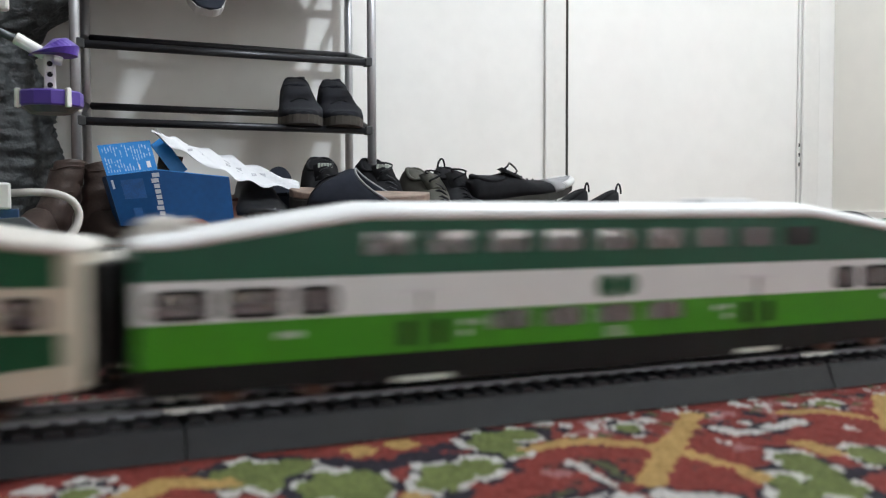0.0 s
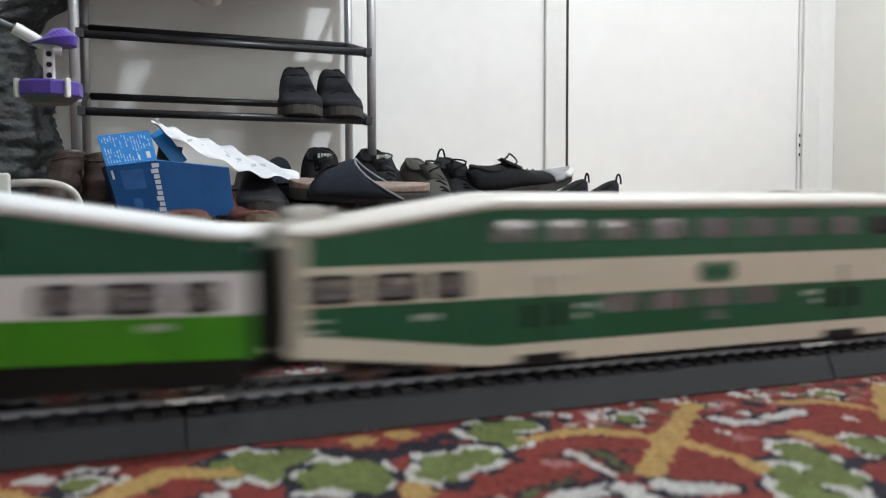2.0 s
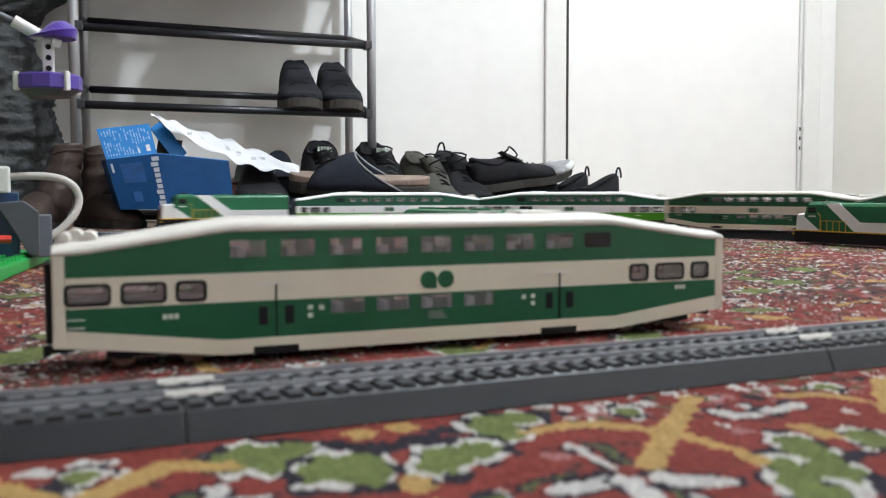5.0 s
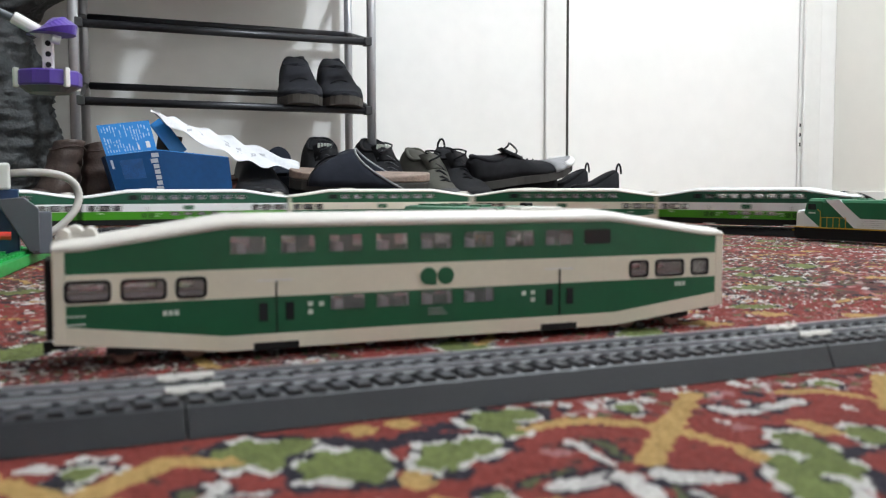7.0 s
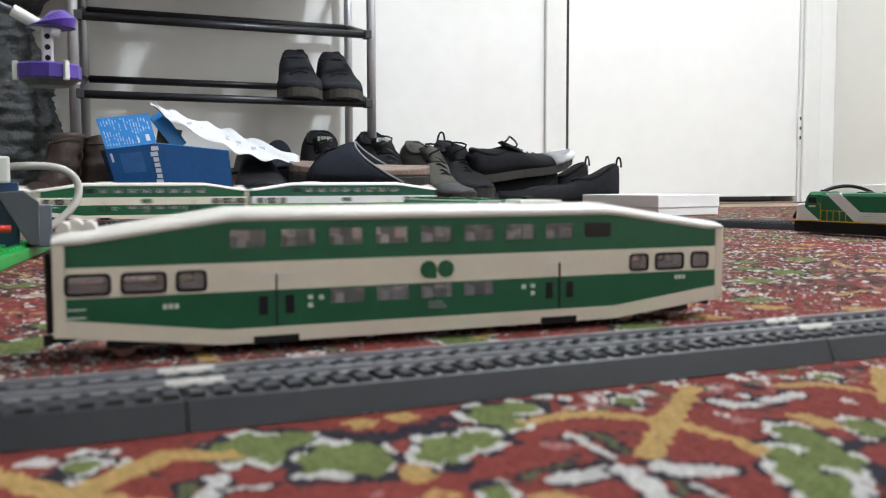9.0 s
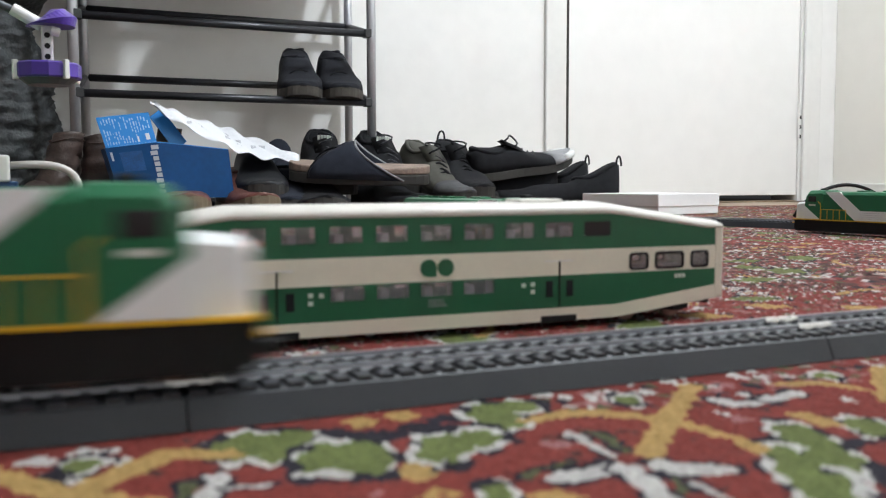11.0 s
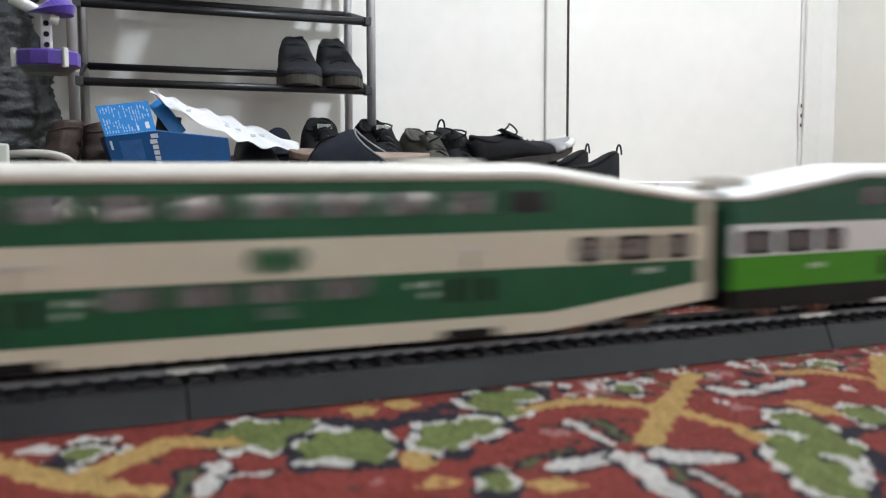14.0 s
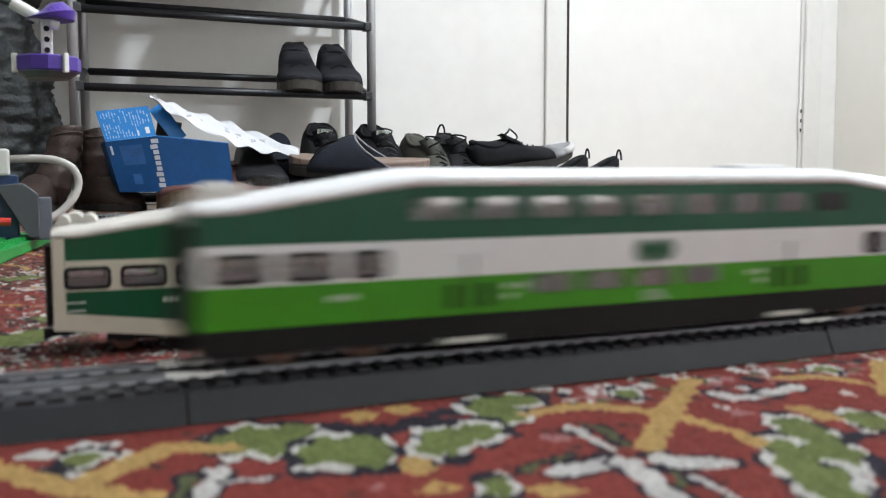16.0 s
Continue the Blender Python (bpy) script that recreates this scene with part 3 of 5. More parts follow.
# ---- shoe rack
RF, RB, RXL, RXR = 2.0, 2.27, 0.0743, 0.7106
rack = thing("shoe_rack", "grey steel shoe rack with black shelf tubes against the wall", "shoe rack")
for x, y in ((RXL, RF), (RXR, RF), (RXL + 0.033, RB), (RXR + 0.033, RB)):
    part("post", tube(((x, y, 0), (x, y, 0.86)), 0.0105, 14), TUBE, rack, smooth=True)
for k in range(1, 5):
    z = 0.092 + 0.1565 * k
    for y, dz, dx in ((RF, 0.0, 0.0), (RB, 0.06, 0.033)):
        part("shelf_tube", tube(((RXL + dx, y, z + dz), (RXR + dx, y, z + dz)), 0.0085, 12), TUBEB, rack, "black shelf tube", smooth=True)
    for x in (RXL, RXR):
        part("side_bar", tube(((x, RF, z), (x + 0.033, RB, z + 0.06)), 0.008, 10), TUBEB, rack)
    for x, dx in ((RXL, 0.012), (RXR, -0.012)):
        bm = bmesh.new()
        add_prism(bm, ((x, z - 0.0095), (x + dx * 1.5, z - 0.0095), (x + dx * 1.5, z + 0.0090), (x, z + 0.0120)), RF - 0.0100, RF + 0.0100)
        part("joint", bm, JOINTB, rack, "black plastic shelf joint", bevel=0.002)
for y, dx in ((RF, 0.0), (RB, 0.033)):
    part("shelf_tube", tube(((RXL + dx, y, 0.020), (RXR + dx, y, 0.020)), 0.0085, 12), TUBEB, rack, "black shelf tube", smooth=True)


# ---- shoes
def lerp(table, t):
    for (a, u), (b, v) in zip(table, table[1:]):
        if t <= b:
            k = (t - a) / (b - a)
            return u + (v - u) * (k * k * (3 - 2 * k))
    return table[-1][1]


WIDE = ((0, 0.30), (0.008, 0.44), (0.025, 0.58), (0.05, 0.68), (0.2, 0.78), (0.42, 0.76), (0.68, 1.0), (0.85, 0.90), (0.95, 0.64), (0.98, 0.44), (0.993, 0.28), (1.0, 0.12))
STEPS = (0, 0.004, 0.010, 0.018, 0.03, 0.05, 0.1, 0.16, 0.22, 0.28, 0.34, 0.4, 0.46, 0.52, 0.6, 0.68, 0.76, 0.84, 0.9, 0.93, 0.955, 0.972, 0.984, 0.993, 0.998, 1.0)


def shoe(name, label, m, L, W, H, upper, sole, laces=None, loop=False, toe=None, sole_h=0.022, low_cut=False, bars=False, boxy=1.0, group="heap of shoes by the door"):
    """A shoe with its heel at the origin and its toe towards +x."""
    s = thing(name, label, "shoe", m, group)
    tall = ((0, H * (1.0 if low_cut else 0.86)), (0.06, H), (0.30, H * (0.76 if low_cut else 0.90)), (0.42, H * (0.60 if low_cut else 0.86)), (0.62, H * 0.58), (0.85, H * 0.44), (0.95, H * 0.36), (1.0, H * 0.24))

    def ring(t, grow, z0, z1, full):
        w, x = lerp(WIDE, t) * W / 2 + grow, t * L
        if full:
            return [(x, w * math.cos(a), z0 + (z1 - z0) * (1 if math.sin(a) > 0 else 0)) for a in [k * math.pi / 4 + math.pi / 8 for k in range(8)]]
        pts = []
        for k in range(13):
            a = math.pi * k / 12
            c, q = math.cos(a), math.sin(a)
            pts.append((x, w * math.copysign(abs(c) ** (0.62 * boxy), c), z0 + (z1 - z0) * abs(q) ** (0.75 * boxy)))
        return pts

    def rise(t):
        return 0.016 * max(0, (t - 0.72) / 0.28) ** 2

    part("sole", loft([[(x, y, z + rise(t)) for x, y, z in ring(t, 0.003, 0, sole_h, True)] for t in STEPS]), sole, s, bevel=0.0015)
    body = [[(x, y, z + rise(t)) for x, y, z in ring(t, -0.001, sole_h - 0.002, max(lerp(tall, t), sole_h + 0.006), False)] for t in STEPS]
    part("upper", loft(body), upper, s, smooth=True)
    # opening with its padded rim, and a near-black disc for the shade inside
    rim = []
    for k in range(21):
        a = 2 * math.pi * k / 20
        t = 0.20 + 0.165 * math.cos(a)
        rim.append((t * L, 0.26 * W * math.sin(a), lerp(tall, max(t, 0)) + 0.001 - 0.010 * abs(math.sin(a)) ** 2))
    bm = bmesh.new()
    add_tube(bm, rim, 0.0048, 8, cap=False)
    part("collar", bm, upper, s, smooth=True)
    bm = bmesh.new()
    bm.faces.new([bm.verts.new((x, y, z - 0.001)) for x, y, z in rim[:-1]])
    bmesh.ops.solidify(bm, geom=bm.faces[:], thickness=0.006)
    part("lining", bm, DARKGAP, s)
    if toe:
        cap = [[(x, y * 1.015, z + rise(t) + 0.0012) for x, y, z in ring(t, 0.001, sole_h - 0.002, max(lerp(tall, t), sole_h + 0.006), False)] for t in STEPS if t > 0.74]
        part("toe_cap", loft(cap), toe, s, smooth=True)
    if laces:
        for k in range(5):
            t = 0.41 + 0.055 * k
            z = lerp(tall, t) + 0.003
            part("lace", tube([(t * L + 0.004 * q, q * W * 0.085, z - 0.004 * abs(q) ** 1.5) for q in (-3, -2, -1, 0, 1, 2, 3)], 0.0024, 6), laces, s)
        z = lerp(tall, 0.42)
        part("lace_bow", tube([(0.40 * L + 0.016 * math.cos(a), 0.014 * math.sin(2 * a), z + 0.014 + 0.012 * math.sin(a)) for a in [k * math.pi / 7 for k in range(15)]], 0.0022, 6), laces, s)
        part("tongue", loft([[(0.33 * L + 0.022 * q, y, lerp(tall, 0.36) + 0.016 - 0.012 * q + dz) for y, dz in ((-0.026, -0.006), (0, 0.003), (0.026, -0.006), (0, -0.004))] for q in (0, 1, 2)]), upper, s, smooth=True)
    if bars:
        for k in range(5):
            part("letter_bar", box(0.33 * L + 0.008, 0.33 * L + 0.0115, -0.016 + 0.0066 * k, -0.011 + 0.0066 * k, lerp(tall, 0.36) + 0.008, lerp(tall, 0.36) + 0.0175), MARK, s)
    if loop:
        part("pull_loop", tube([(-0.001 + 0.007 * math.cos(a), 0.006 * math.cos(a), H - 0.004 + 0.022 * math.sin(a)) for a in [k * math.pi / 8 for k in range(9)]], 0.0024, 6), upper, s)
    return s


# shoes on the rack: toes towards the room
for x, rz in ((0.584, -100), (0.676, -99)):
    clog = shoe("black_shoe", "black slip-on shoe with a grey-brown sole on the rack", pose(x, 2.218, 0.299, 0, 0, rz) @ pose(0, 0, 0, 0, 12.5, 0), 0.262, 0.106, 0.094, FABRICK, SOLEG, group="pair of shoes on the rack", sole_h=0.020, boxy=0.8)
    part("vamp_seam", tube([(0.165 - 0.02 * math.cos(a), 0.040 * math.cos(a), 0.016 + 0.044 * math.sin(a)) for a in [math.pi * k / 12 for k in range(13)]], 0.0018, 6), FABRICB, clog)
    part("pull_tab", box(-0.008, -0.002, 0.012, 0.026, 0.060, 0.096), LEATHERB, clog, bevel=0.002)
shoe("navy_shoe", "dark navy shoe hanging toe down from the upper rack shelf", pose(0.331, 2.07, 0.685, 0, 0, -90) @ pose(0, 0, 0, 0, 62, 0), 0.255, 0.085, 0.08, FABRICN, SOLEW, group="shoes on the upper shelf")
shoe("navy_shoe", "dark navy shoe lying on the upper rack shelf", pose(0.44, 2.25, 0.60, 0, 0, -95) @ pose(0, 0, 0, 0, 14, 0), 0.255, 0.09, 0.09, FABRICN, SOLEW, group="shoes on the upper shelf")

for x, z, rz in ((0.15, 0.578, 84), (0.245, 0.578, 92), (0.54, 0.578, 88), (0.645, 0.578, 91), (0.13, 0.735, 90), (0.23, 0.735, 86), (0.335, 0.735, 91), (0.435, 0.735, 88), (0.55, 0.735, 92), (0.65, 0.735, 89)):
    shoe("black_shoe", "black shoe standing on an upper shelf of the rack", pose(x, 2.0, z, 0, 0, rz) @ pose(0, 0, 0, 0, -11, 0), 0.262, 0.106, 0.100, FABRICB, SOLED, group="shoes on the upper shelf")

# heap on the floor: lower layer
shoe("red_brown_shoe", "red-brown leather shoe with a tan rubber sole on the carpet", pose(0.262, 1.985, 0, 0, 0, -92), 0.28, 0.104, 0.098, REDL, SOLET, sole_h=0.026)
shoe("red_brown_shoe", "red-brown leather shoe with a tan rubber sole on the carpet", pose(0.378, 1.975, 0, 0, 0, -88), 0.28, 0.104, 0.098, REDL, SOLET, sole_h=0.026)
shoe("black_shoe", "black low shoe with a dark sole under the sandal", pose(0.545, 1.915, 0, 0, 0, -100), 0.27, 0.112, 0.078, FABRICB, SOLED)
shoe("black_shoe", "black low shoe with a dark sole under the sandal", pose(0.668, 1.935, 0, 0, 0, -84), 0.27, 0.118, 0.080, FABRICB, SOLED)
shoe("black_shoe", "black laced shoe on the carpet", pose(0.858, 1.98, 0, 0, 0, -88), 0.27, 0.105, 0.105, FABRICB, SOLED, laces=TUBEB, loop=True)
shoe("black_ankle_shoe", "black ankle shoe with a pull loop on the carpet", pose(1.185, 1.70, 0, 0, 0, 158), 0.28, 0.10, 0.104, FABRICB, SOLED, loop=True, low_cut=True)
shoe("black_ankle_shoe", "black ankle shoe with a pull loop on the carpet", pose(1.190, 1.835, 0, 0, 0, 166), 0.28, 0.10, 0.110, FABRICB, SOLED, loop=True, low_cut=True)
shoe("black_shoe", "black low shoe on the carpet under the heap", pose(1.085, 1.80, 0, 0, 0, 164), 0.28, 0.105, 0.112, FABRICB, SOLED)
shoe("grey_navy_shoe", "navy-grey canvas shoe lying on the heap", pose(0.498, 1.97, 0.030, 0, 8, -103), 0.25, 0.112, 0.092, FABRICN, SOLED)
# upper layer
shoe("black_shoe", "black leather shoe behind the blue box", pose(0.428, 2.00, 0.060, 0, 8, -95), 0.25, 0.112, 0.092, LEATHERB, SOLED)
shoe("black_sneaker", "black sneaker with small white lettering on its tongue", pose(0.592, 2.05, 0.098, 0, 16, -97), 0.26, 0.122, 0.094, FABRICB, SOLED, laces=TUBEB, bars=True)
shoe("black_sneaker", "black sneaker with small white lettering on its tongue", pose(0.708, 2.06, 0.098, 0, 16, -86), 0.26, 0.122, 0.094, FABRICB, SOLED, laces=TUBEB, bars=True)
shoe("olive_sneaker", "olive and black laced sneaker on the heap", pose(0.775, 1.96, 0.068, 0, 13, -82), 0.27, 0.100, 0.098, FABRICO, SOLED, laces=FABRICB, toe=FABRICD)
shoe("olive_sneaker", "dark laced sneaker on the heap with its lace ends up", pose(0.858, 1.955, 0.078, 0, 13, -92), 0.26, 0.098, 0.090, FABRICB, SOLED, laces=FABRICB, loop=True)
toed = shoe("grey_toed_sneaker", "black sneaker with a grey toe and white sole on the heap", pose(0.872, 1.815, 0.068, 10, -8, -2), 0.255, 0.098, 0.072, FABRICB, SOLED, laces=LEATHERB, toe=FABRICG, loop=False, sole_h=0.018)

part("toe_bumper", tube([(0.212 + 0.046 * math.cos(a) - 0.002, 0.036 * math.sin(a), 0.026 + 0.006 * math.cos(a)) for a in [radians(-75 + 15 * k) for k in range(11)]], 0.0085, 8), SOLEW, toed, "white rubber toe bumper", smooth=True)

# sandal with a broad strap
sandal = thing("slide_sandal", "dark navy slide sandal with a worn tan footbed", "sandal", pose(0.468, 1.82, 0.072, 9, 2, -21))


def foot_ring(t, w, z0, z1):
    x, ww = t * 0.285, (0.6 + 0.4 * math.sin(math.pi * min(1, 0.15 + t * 0.9))) * w * math.sqrt(max(0.03, 1 - (2 * t - 1) ** 8))
    return [(x, -ww, z0), (x, ww, z0), (x, ww, z1), (x, -ww, z1)]


ts = [0, 0.01, 0.04, 0.1, 0.2, 0.35, 0.5, 0.65, 0.8, 0.9, 0.96, 0.99, 1.0]
part("sole", loft([foot_ring(t, 0.050, 0, 0.022) for t in ts]), SOLED, sandal, bevel=0.003)
part("footbed", loft([foot_ring(t, 0.049, 0.0225, 0.033 + 0.006 * (2 * t - 1) ** 2) for t in ts]), INSOLE, sandal, "worn tan footbed", bevel=0.003)
bm = bmesh.new()
rows_ = []
for q in range(7):
    k = q / 6
    row = []
    for a in [math.pi * n / 14 for n in range(15)]:
        front, rear = 0.104 - 0.062 * abs(math.cos(a)) ** 1.1, 0.132 + 0.100 * (1 - math.sin(a)) ** 1.5
        row.append((front + (rear - front) * k, 0.056 * math.copysign(abs(math.cos(a)) ** 0.8, math.cos(a)), 0.012 + (0.060 + 0.015 * k - 0.004 * (2 * k - 1) ** 2) * math.sin(a)))
    rows_.append(row)
vs = [[bm.verts.new(p) for p in r] for r in rows_]
for q, r in zip(vs, vs[1:]):
    for k in range(14):
        bm.faces.new((q[k], q[k + 1], r[k + 1], r[k]))
strap = part("strap", bm, FABRICN, sandal, "dark navy strap", smooth=True)
md = strap.modifiers.new("thick", "SOLIDIFY")
md.thickness = 0.005
part("edge_binding", tube(rows_[-1], 0.0022, 6), FABRICG, strap, "grey strap edge", smooth=True)
part("edge_binding", tube(rows_[0], 0.0020, 6), FABRICB, strap, smooth=True)

# upright grey insole behind the heap
insole = thing("grey_insole", "grey-navy foam insole propped up on the heap", "insole", pose(0.482, 1.985, 0.108, 62, 0, -24))
bm = bmesh.new()
add_tube(bm, [(0, 0, -0.003), (0, 0, 0.003)], 1.0, 28)
for v in bm.verts:
    v.co.x *= 0.036
    v.co.y *= 0.062
part("pad", bm, FABRICN, insole, bevel=0.002)


# ---- brown boots
def boot(x, y, rz, lean, tall):
    """A boot standing at x, y, its toe towards rz, its shaft slumped sideways by lean."""
    b = thing("brown_boot", "dark brown leather boot standing by the rack", "boot", pose(x, y, 0, 0, 0, rz), group="pair of boots")
    ca, sa = math.cos(radians(rz)), math.sin(radians(rz))
    secs = []
    for z, r, bulge in [(0.16 * k / 24, lerp(((0, 0.036), (0.3, 0.037), (0.6, 0.0335), (1, 0.030)), k / 24), 0.0012 * math.sin(k * 1.3)) for k in range(25)]:
        z *= tall / 0.16
        cx, cy = lean * z * ca, -lean * z * sa
        ring = []
        for a in [k * math.pi / 12 for k in range(24)]:
            crease = bulge + 0.0035 * noise.noise(Vector((2 * math.cos(a) + x * 40, 2 * math.sin(a), z * 48)))
            ring.append((cx + (r + crease) * math.cos(a), cy + (r + crease) * math.sin(a), z + 0.005 * math.sin(a + 1) * (z > 0.9 * tall)))
        secs.append(ring)
    top = secs[-1]
    mid_ = Vector((sum(p[0] for p in top) / 24, sum(p[1] for p in top) / 24, tall))
    for k, dz in ((0.88, 0.001), (0.80, -0.004), (0.74, -0.045)):
        secs.append([tuple(mid_ + (Vector(p) - mid_) * k + Vector((0, 0, dz))) for p in top])
    part("shaft", loft(secs), BROWNL, b, "slumped leather shaft", smooth=True)
    secs = []
    for fx, w, h in ((-0.034, 0.022, 0.050), (-0.025, 0.032, 0.062), (0.0, 0.036, 0.074), (0.03, 0.036, 0.070), (0.06, 0.037, 0.056), (0.09, 0.040, 0.046), (0.12, 0.036, 0.038), (0.138, 0.025, 0.030), (0.145, 0.012, 0.020)):
        secs.append([(fx, w * math.copysign(abs(math.cos(a)) ** 0.7, math.cos(a)), 0.012 + (h - 0.012) * math.sin(a) ** 0.8) for a in [math.pi * k / 12 for k in range(13)]])
    part("foot", loft(secs), BROWNL, b, smooth=True)
    part("sole", loft([[(fx, -w, 0), (fx, w, 0), (fx, w, 0.014), (fx, -w, 0.014)] for fx, w in ((-0.040, 0.024), (-0.028, 0.036), (0.04, 0.036), (0.09, 0.043), (0.125, 0.036), (0.150, 0.012))]), SOLED, b, bevel=0.002)
    for z in (0.098, 0.148):
        z *= tall / 0.16
        part("seam", tube([(lean * z * ca + 0.0335 * math.cos(a), -lean * z * sa + 0.0335 * math.sin(a), z + 0.004 * math.sin(a * 2)) for a in [k * math.pi / 12 for k in range(25)]], 0.0014, 5), BROWNL, b)
    return b


boot(0.010, 1.93, -112, 0.31, 0.160)
boot(0.110, 1.955, -66, 0.04, 0.160)

# ---- open blue toy carton with printed flaps, and the crumpled sheet on it
carton = thing("toy_carton", "open blue printed cardboard toy carton, crushed, tilted on the shoes", "cardboard box", pose(0.117, 1.79, 0.037, 0, 0, 0))
cw, cd, ch = 0.2215, 0.115, 0.093


def card(name, x0, x1, y0, y1, z0, z1, material, parent, label=""):
    """A sheet of the carton, skewed and buckled as the crushed carton is."""
    n = max(1, int((x1 - x0) / 0.012))
    secs = [[(x0 + (x1 - x0) * i / n, y, z) for y, z in ((y0, z0), (y1, z0), (y1, z1), (y0, z1))] for i in range(n + 1)]
    bent = []
    for sec in secs:
        row = []
        for x, y, z in sec:
            u = x / cw
            ridge = max(0, 1 - abs(u - 0.40) / (0.40 if u < 0.40 else 0.60))
            row.append((x + (0.27 - 0.16 * u) * (ch - z), y - 0.010 * ridge + 0.30 * max(0, z - ch), z + 0.012 * ridge * min(z / ch, 1)))
        bent.append(row)
    return part(name, loft(bent), material, parent, label)


card("front_panel", 0, cw, -0.002, 0, 0, ch, BOXBLUE, carton)
card("back_panel", 0, cw, cd, cd + 0.002, 0, ch, BOXBLUE, carton)
card("side_panel", -0.002, 0, -0.002, cd + 0.002, 0, ch, BOXBLUE, carton)
card("side_panel", cw, cw + 0.002, -0.002, cd + 0.002, 0, ch, BOXBLUE, carton)
card("bottom_panel", 0, cw, 0, cd, 0, 0.002, BOXIN, carton)
card("lining", 0.001, cw - 0.001, cd - 0.003, cd - 0.001, 0.002, ch - 0.001, BOXIN, carton)
card("edge", 0, cw, -0.0026, 0.0004, ch - 0.0006, ch + 0.0008, BOXCYAN, carton, "pale worn fold")
fl = card("flap", 0, 0.089, -0.001, 0.001, ch + 0.001, ch + 0.056, BOXCYAN, carton, "light blue flap with white print")
rb = random.Random(3)
for r in range(17):
    x, y = 0.005 + r * 0.0048, ch + 0.004
    while y < ch + 0.050:
        w = rb.uniform(0.002, 0.009)
        if rb.random() < 0.72 and not (r > 12 and y < ch + 0.024) and not (5 < r < 11 and ch + 0.012 < y < ch + 0.022):
            card("print_bar", x, x + rb.uniform(0.0012, 0.0022), -0.0016, -0.001, y, min(y + w, ch + 0.053), PRINT, fl)
        y += w + rb.uniform(0.0008, 0.003)
card("print_block", 0.073, 0.080, -0.0018, -0.001, ch + 0.006, ch + 0.018, PAPER, fl)
card("print_block", 0.058, 0.061, -0.0018, -0.001, ch + 0.004, ch + 0.014, PAPER, fl)
part("flap", box(0.0, 0.03, 0.0, 0.002, 0.0, 0.078, pose(0.128, 0.03, ch - 0.002, -8, -36, 20)), BOXCYAN, carton, "light blue side flap")
part("flap", box(0.0, 0.045, 0.0, 0.002, 0.0, 0.046, pose(0.092, 0.05, ch + 0.002, 18, 8, 0)), BOXIN, carton, "brown inner flap")
# faded picture and the upright brand mark as plain bars
card("picture_patch", 0.020, 0.060, -0.0024, -0.002, 0.048, 0.082, shader("faded_picture_print", (0.005, 0.066, 0.205), 0.5, vary=0.4, scale=60), carton)
card("picture_patch", 0.030, 0.046, -0.0024, -0.002, 0.014, 0.032, shader("faded_seal_print", (0.008, 0.085, 0.25), 0.5, vary=0.5, scale=80), carton)
for k in range(9):
    card("brand_bar", 0.074 if k in (1, 6, 8) else 0.077, 0.087 if k else 0.090, -0.0026, -0.002, 0.0815 - k * 0.0092, 0.0885 - k * 0.0092, INK, carton, "pale printed mark")
card("print_bar", 0.004, 0.008, -0.0025, -0.002, 0.068, 0.084, INK, carton)

sheet_paper = thing("paper_sheet", "crumpled white printed leaflet draped over the carton", "paper", pose(0, 0, 0))
bm = bmesh.new()
grid = []
for i in range(41):
    t = i / 40
    row = []
    for j in range(9):
        u = j / 8
        x = 0.196 + 0.290 * t + 0.012 * u
        wid = 0.118 * (0.10 + 0.90 * min(1, t * 2.2)) * (1 - 0.75 * max(0, t - 0.72) / 0.28)
        z = 0.214 - 0.100 * t ** 0.85 + 0.0030 * math.sin(t * 17) * min(1, 3 * t) * (1 - t) + 0.003 * math.sin(t * 41 + u * 3) * (1 - t) + wid * 0.48 * (u - 0.5) * 2 * 0.42 + 0.004 * math.sin(u * 9 + t * 31)
        row.append(bm.verts.new((x, 1.785 + 0.03 * t + wid * u * 1.1 + 0.006 * math.sin(t * 23 + u * 4), z)))
    grid.append(row)
marks = [(grid[i][j].co.copy(), grid[i + 2][j].co.copy(), grid[i + 2][j + 1].co.copy(), grid[i][j + 1].co.copy()) for i, j in ((9, 4), (9, 6), (12, 5), (13, 3), (20, 3), (20, 5), (23, 2), (23, 4), (27, 3), (30, 5))]
for a, b in zip(grid, grid[1:]):
    for j in range(8):
        bm.faces.new((a[j], b[j], b[j + 1], a[j + 1]))
sh = part("sheet", bm, PAPER, sheet_paper, smooth=True)
md = sh.modifiers.new("thick", "SOLIDIFY")
md.thickness = 0.0006
for quad in marks:
    bm = bmesh.new()
    mid_ = sum(quad, Vector()) / 4
    lo = [bm.verts.new(mid_ + (q - mid_) * 0.7 + Vector((0, -0.0006, 0.0006))) for q in quad]
    hi = [bm.verts.new(v.co + Vector((0, -0.0003, 0.0003))) for v in lo]
    bm.faces.new(lo)
    bm.faces.new(hi)
    for k in range(4):
        bm.faces.new((lo[k], lo[(k + 1) % 4], hi[(k + 1) % 4], hi[k]))
    part("print_mark", bm, INK, sheet_paper)
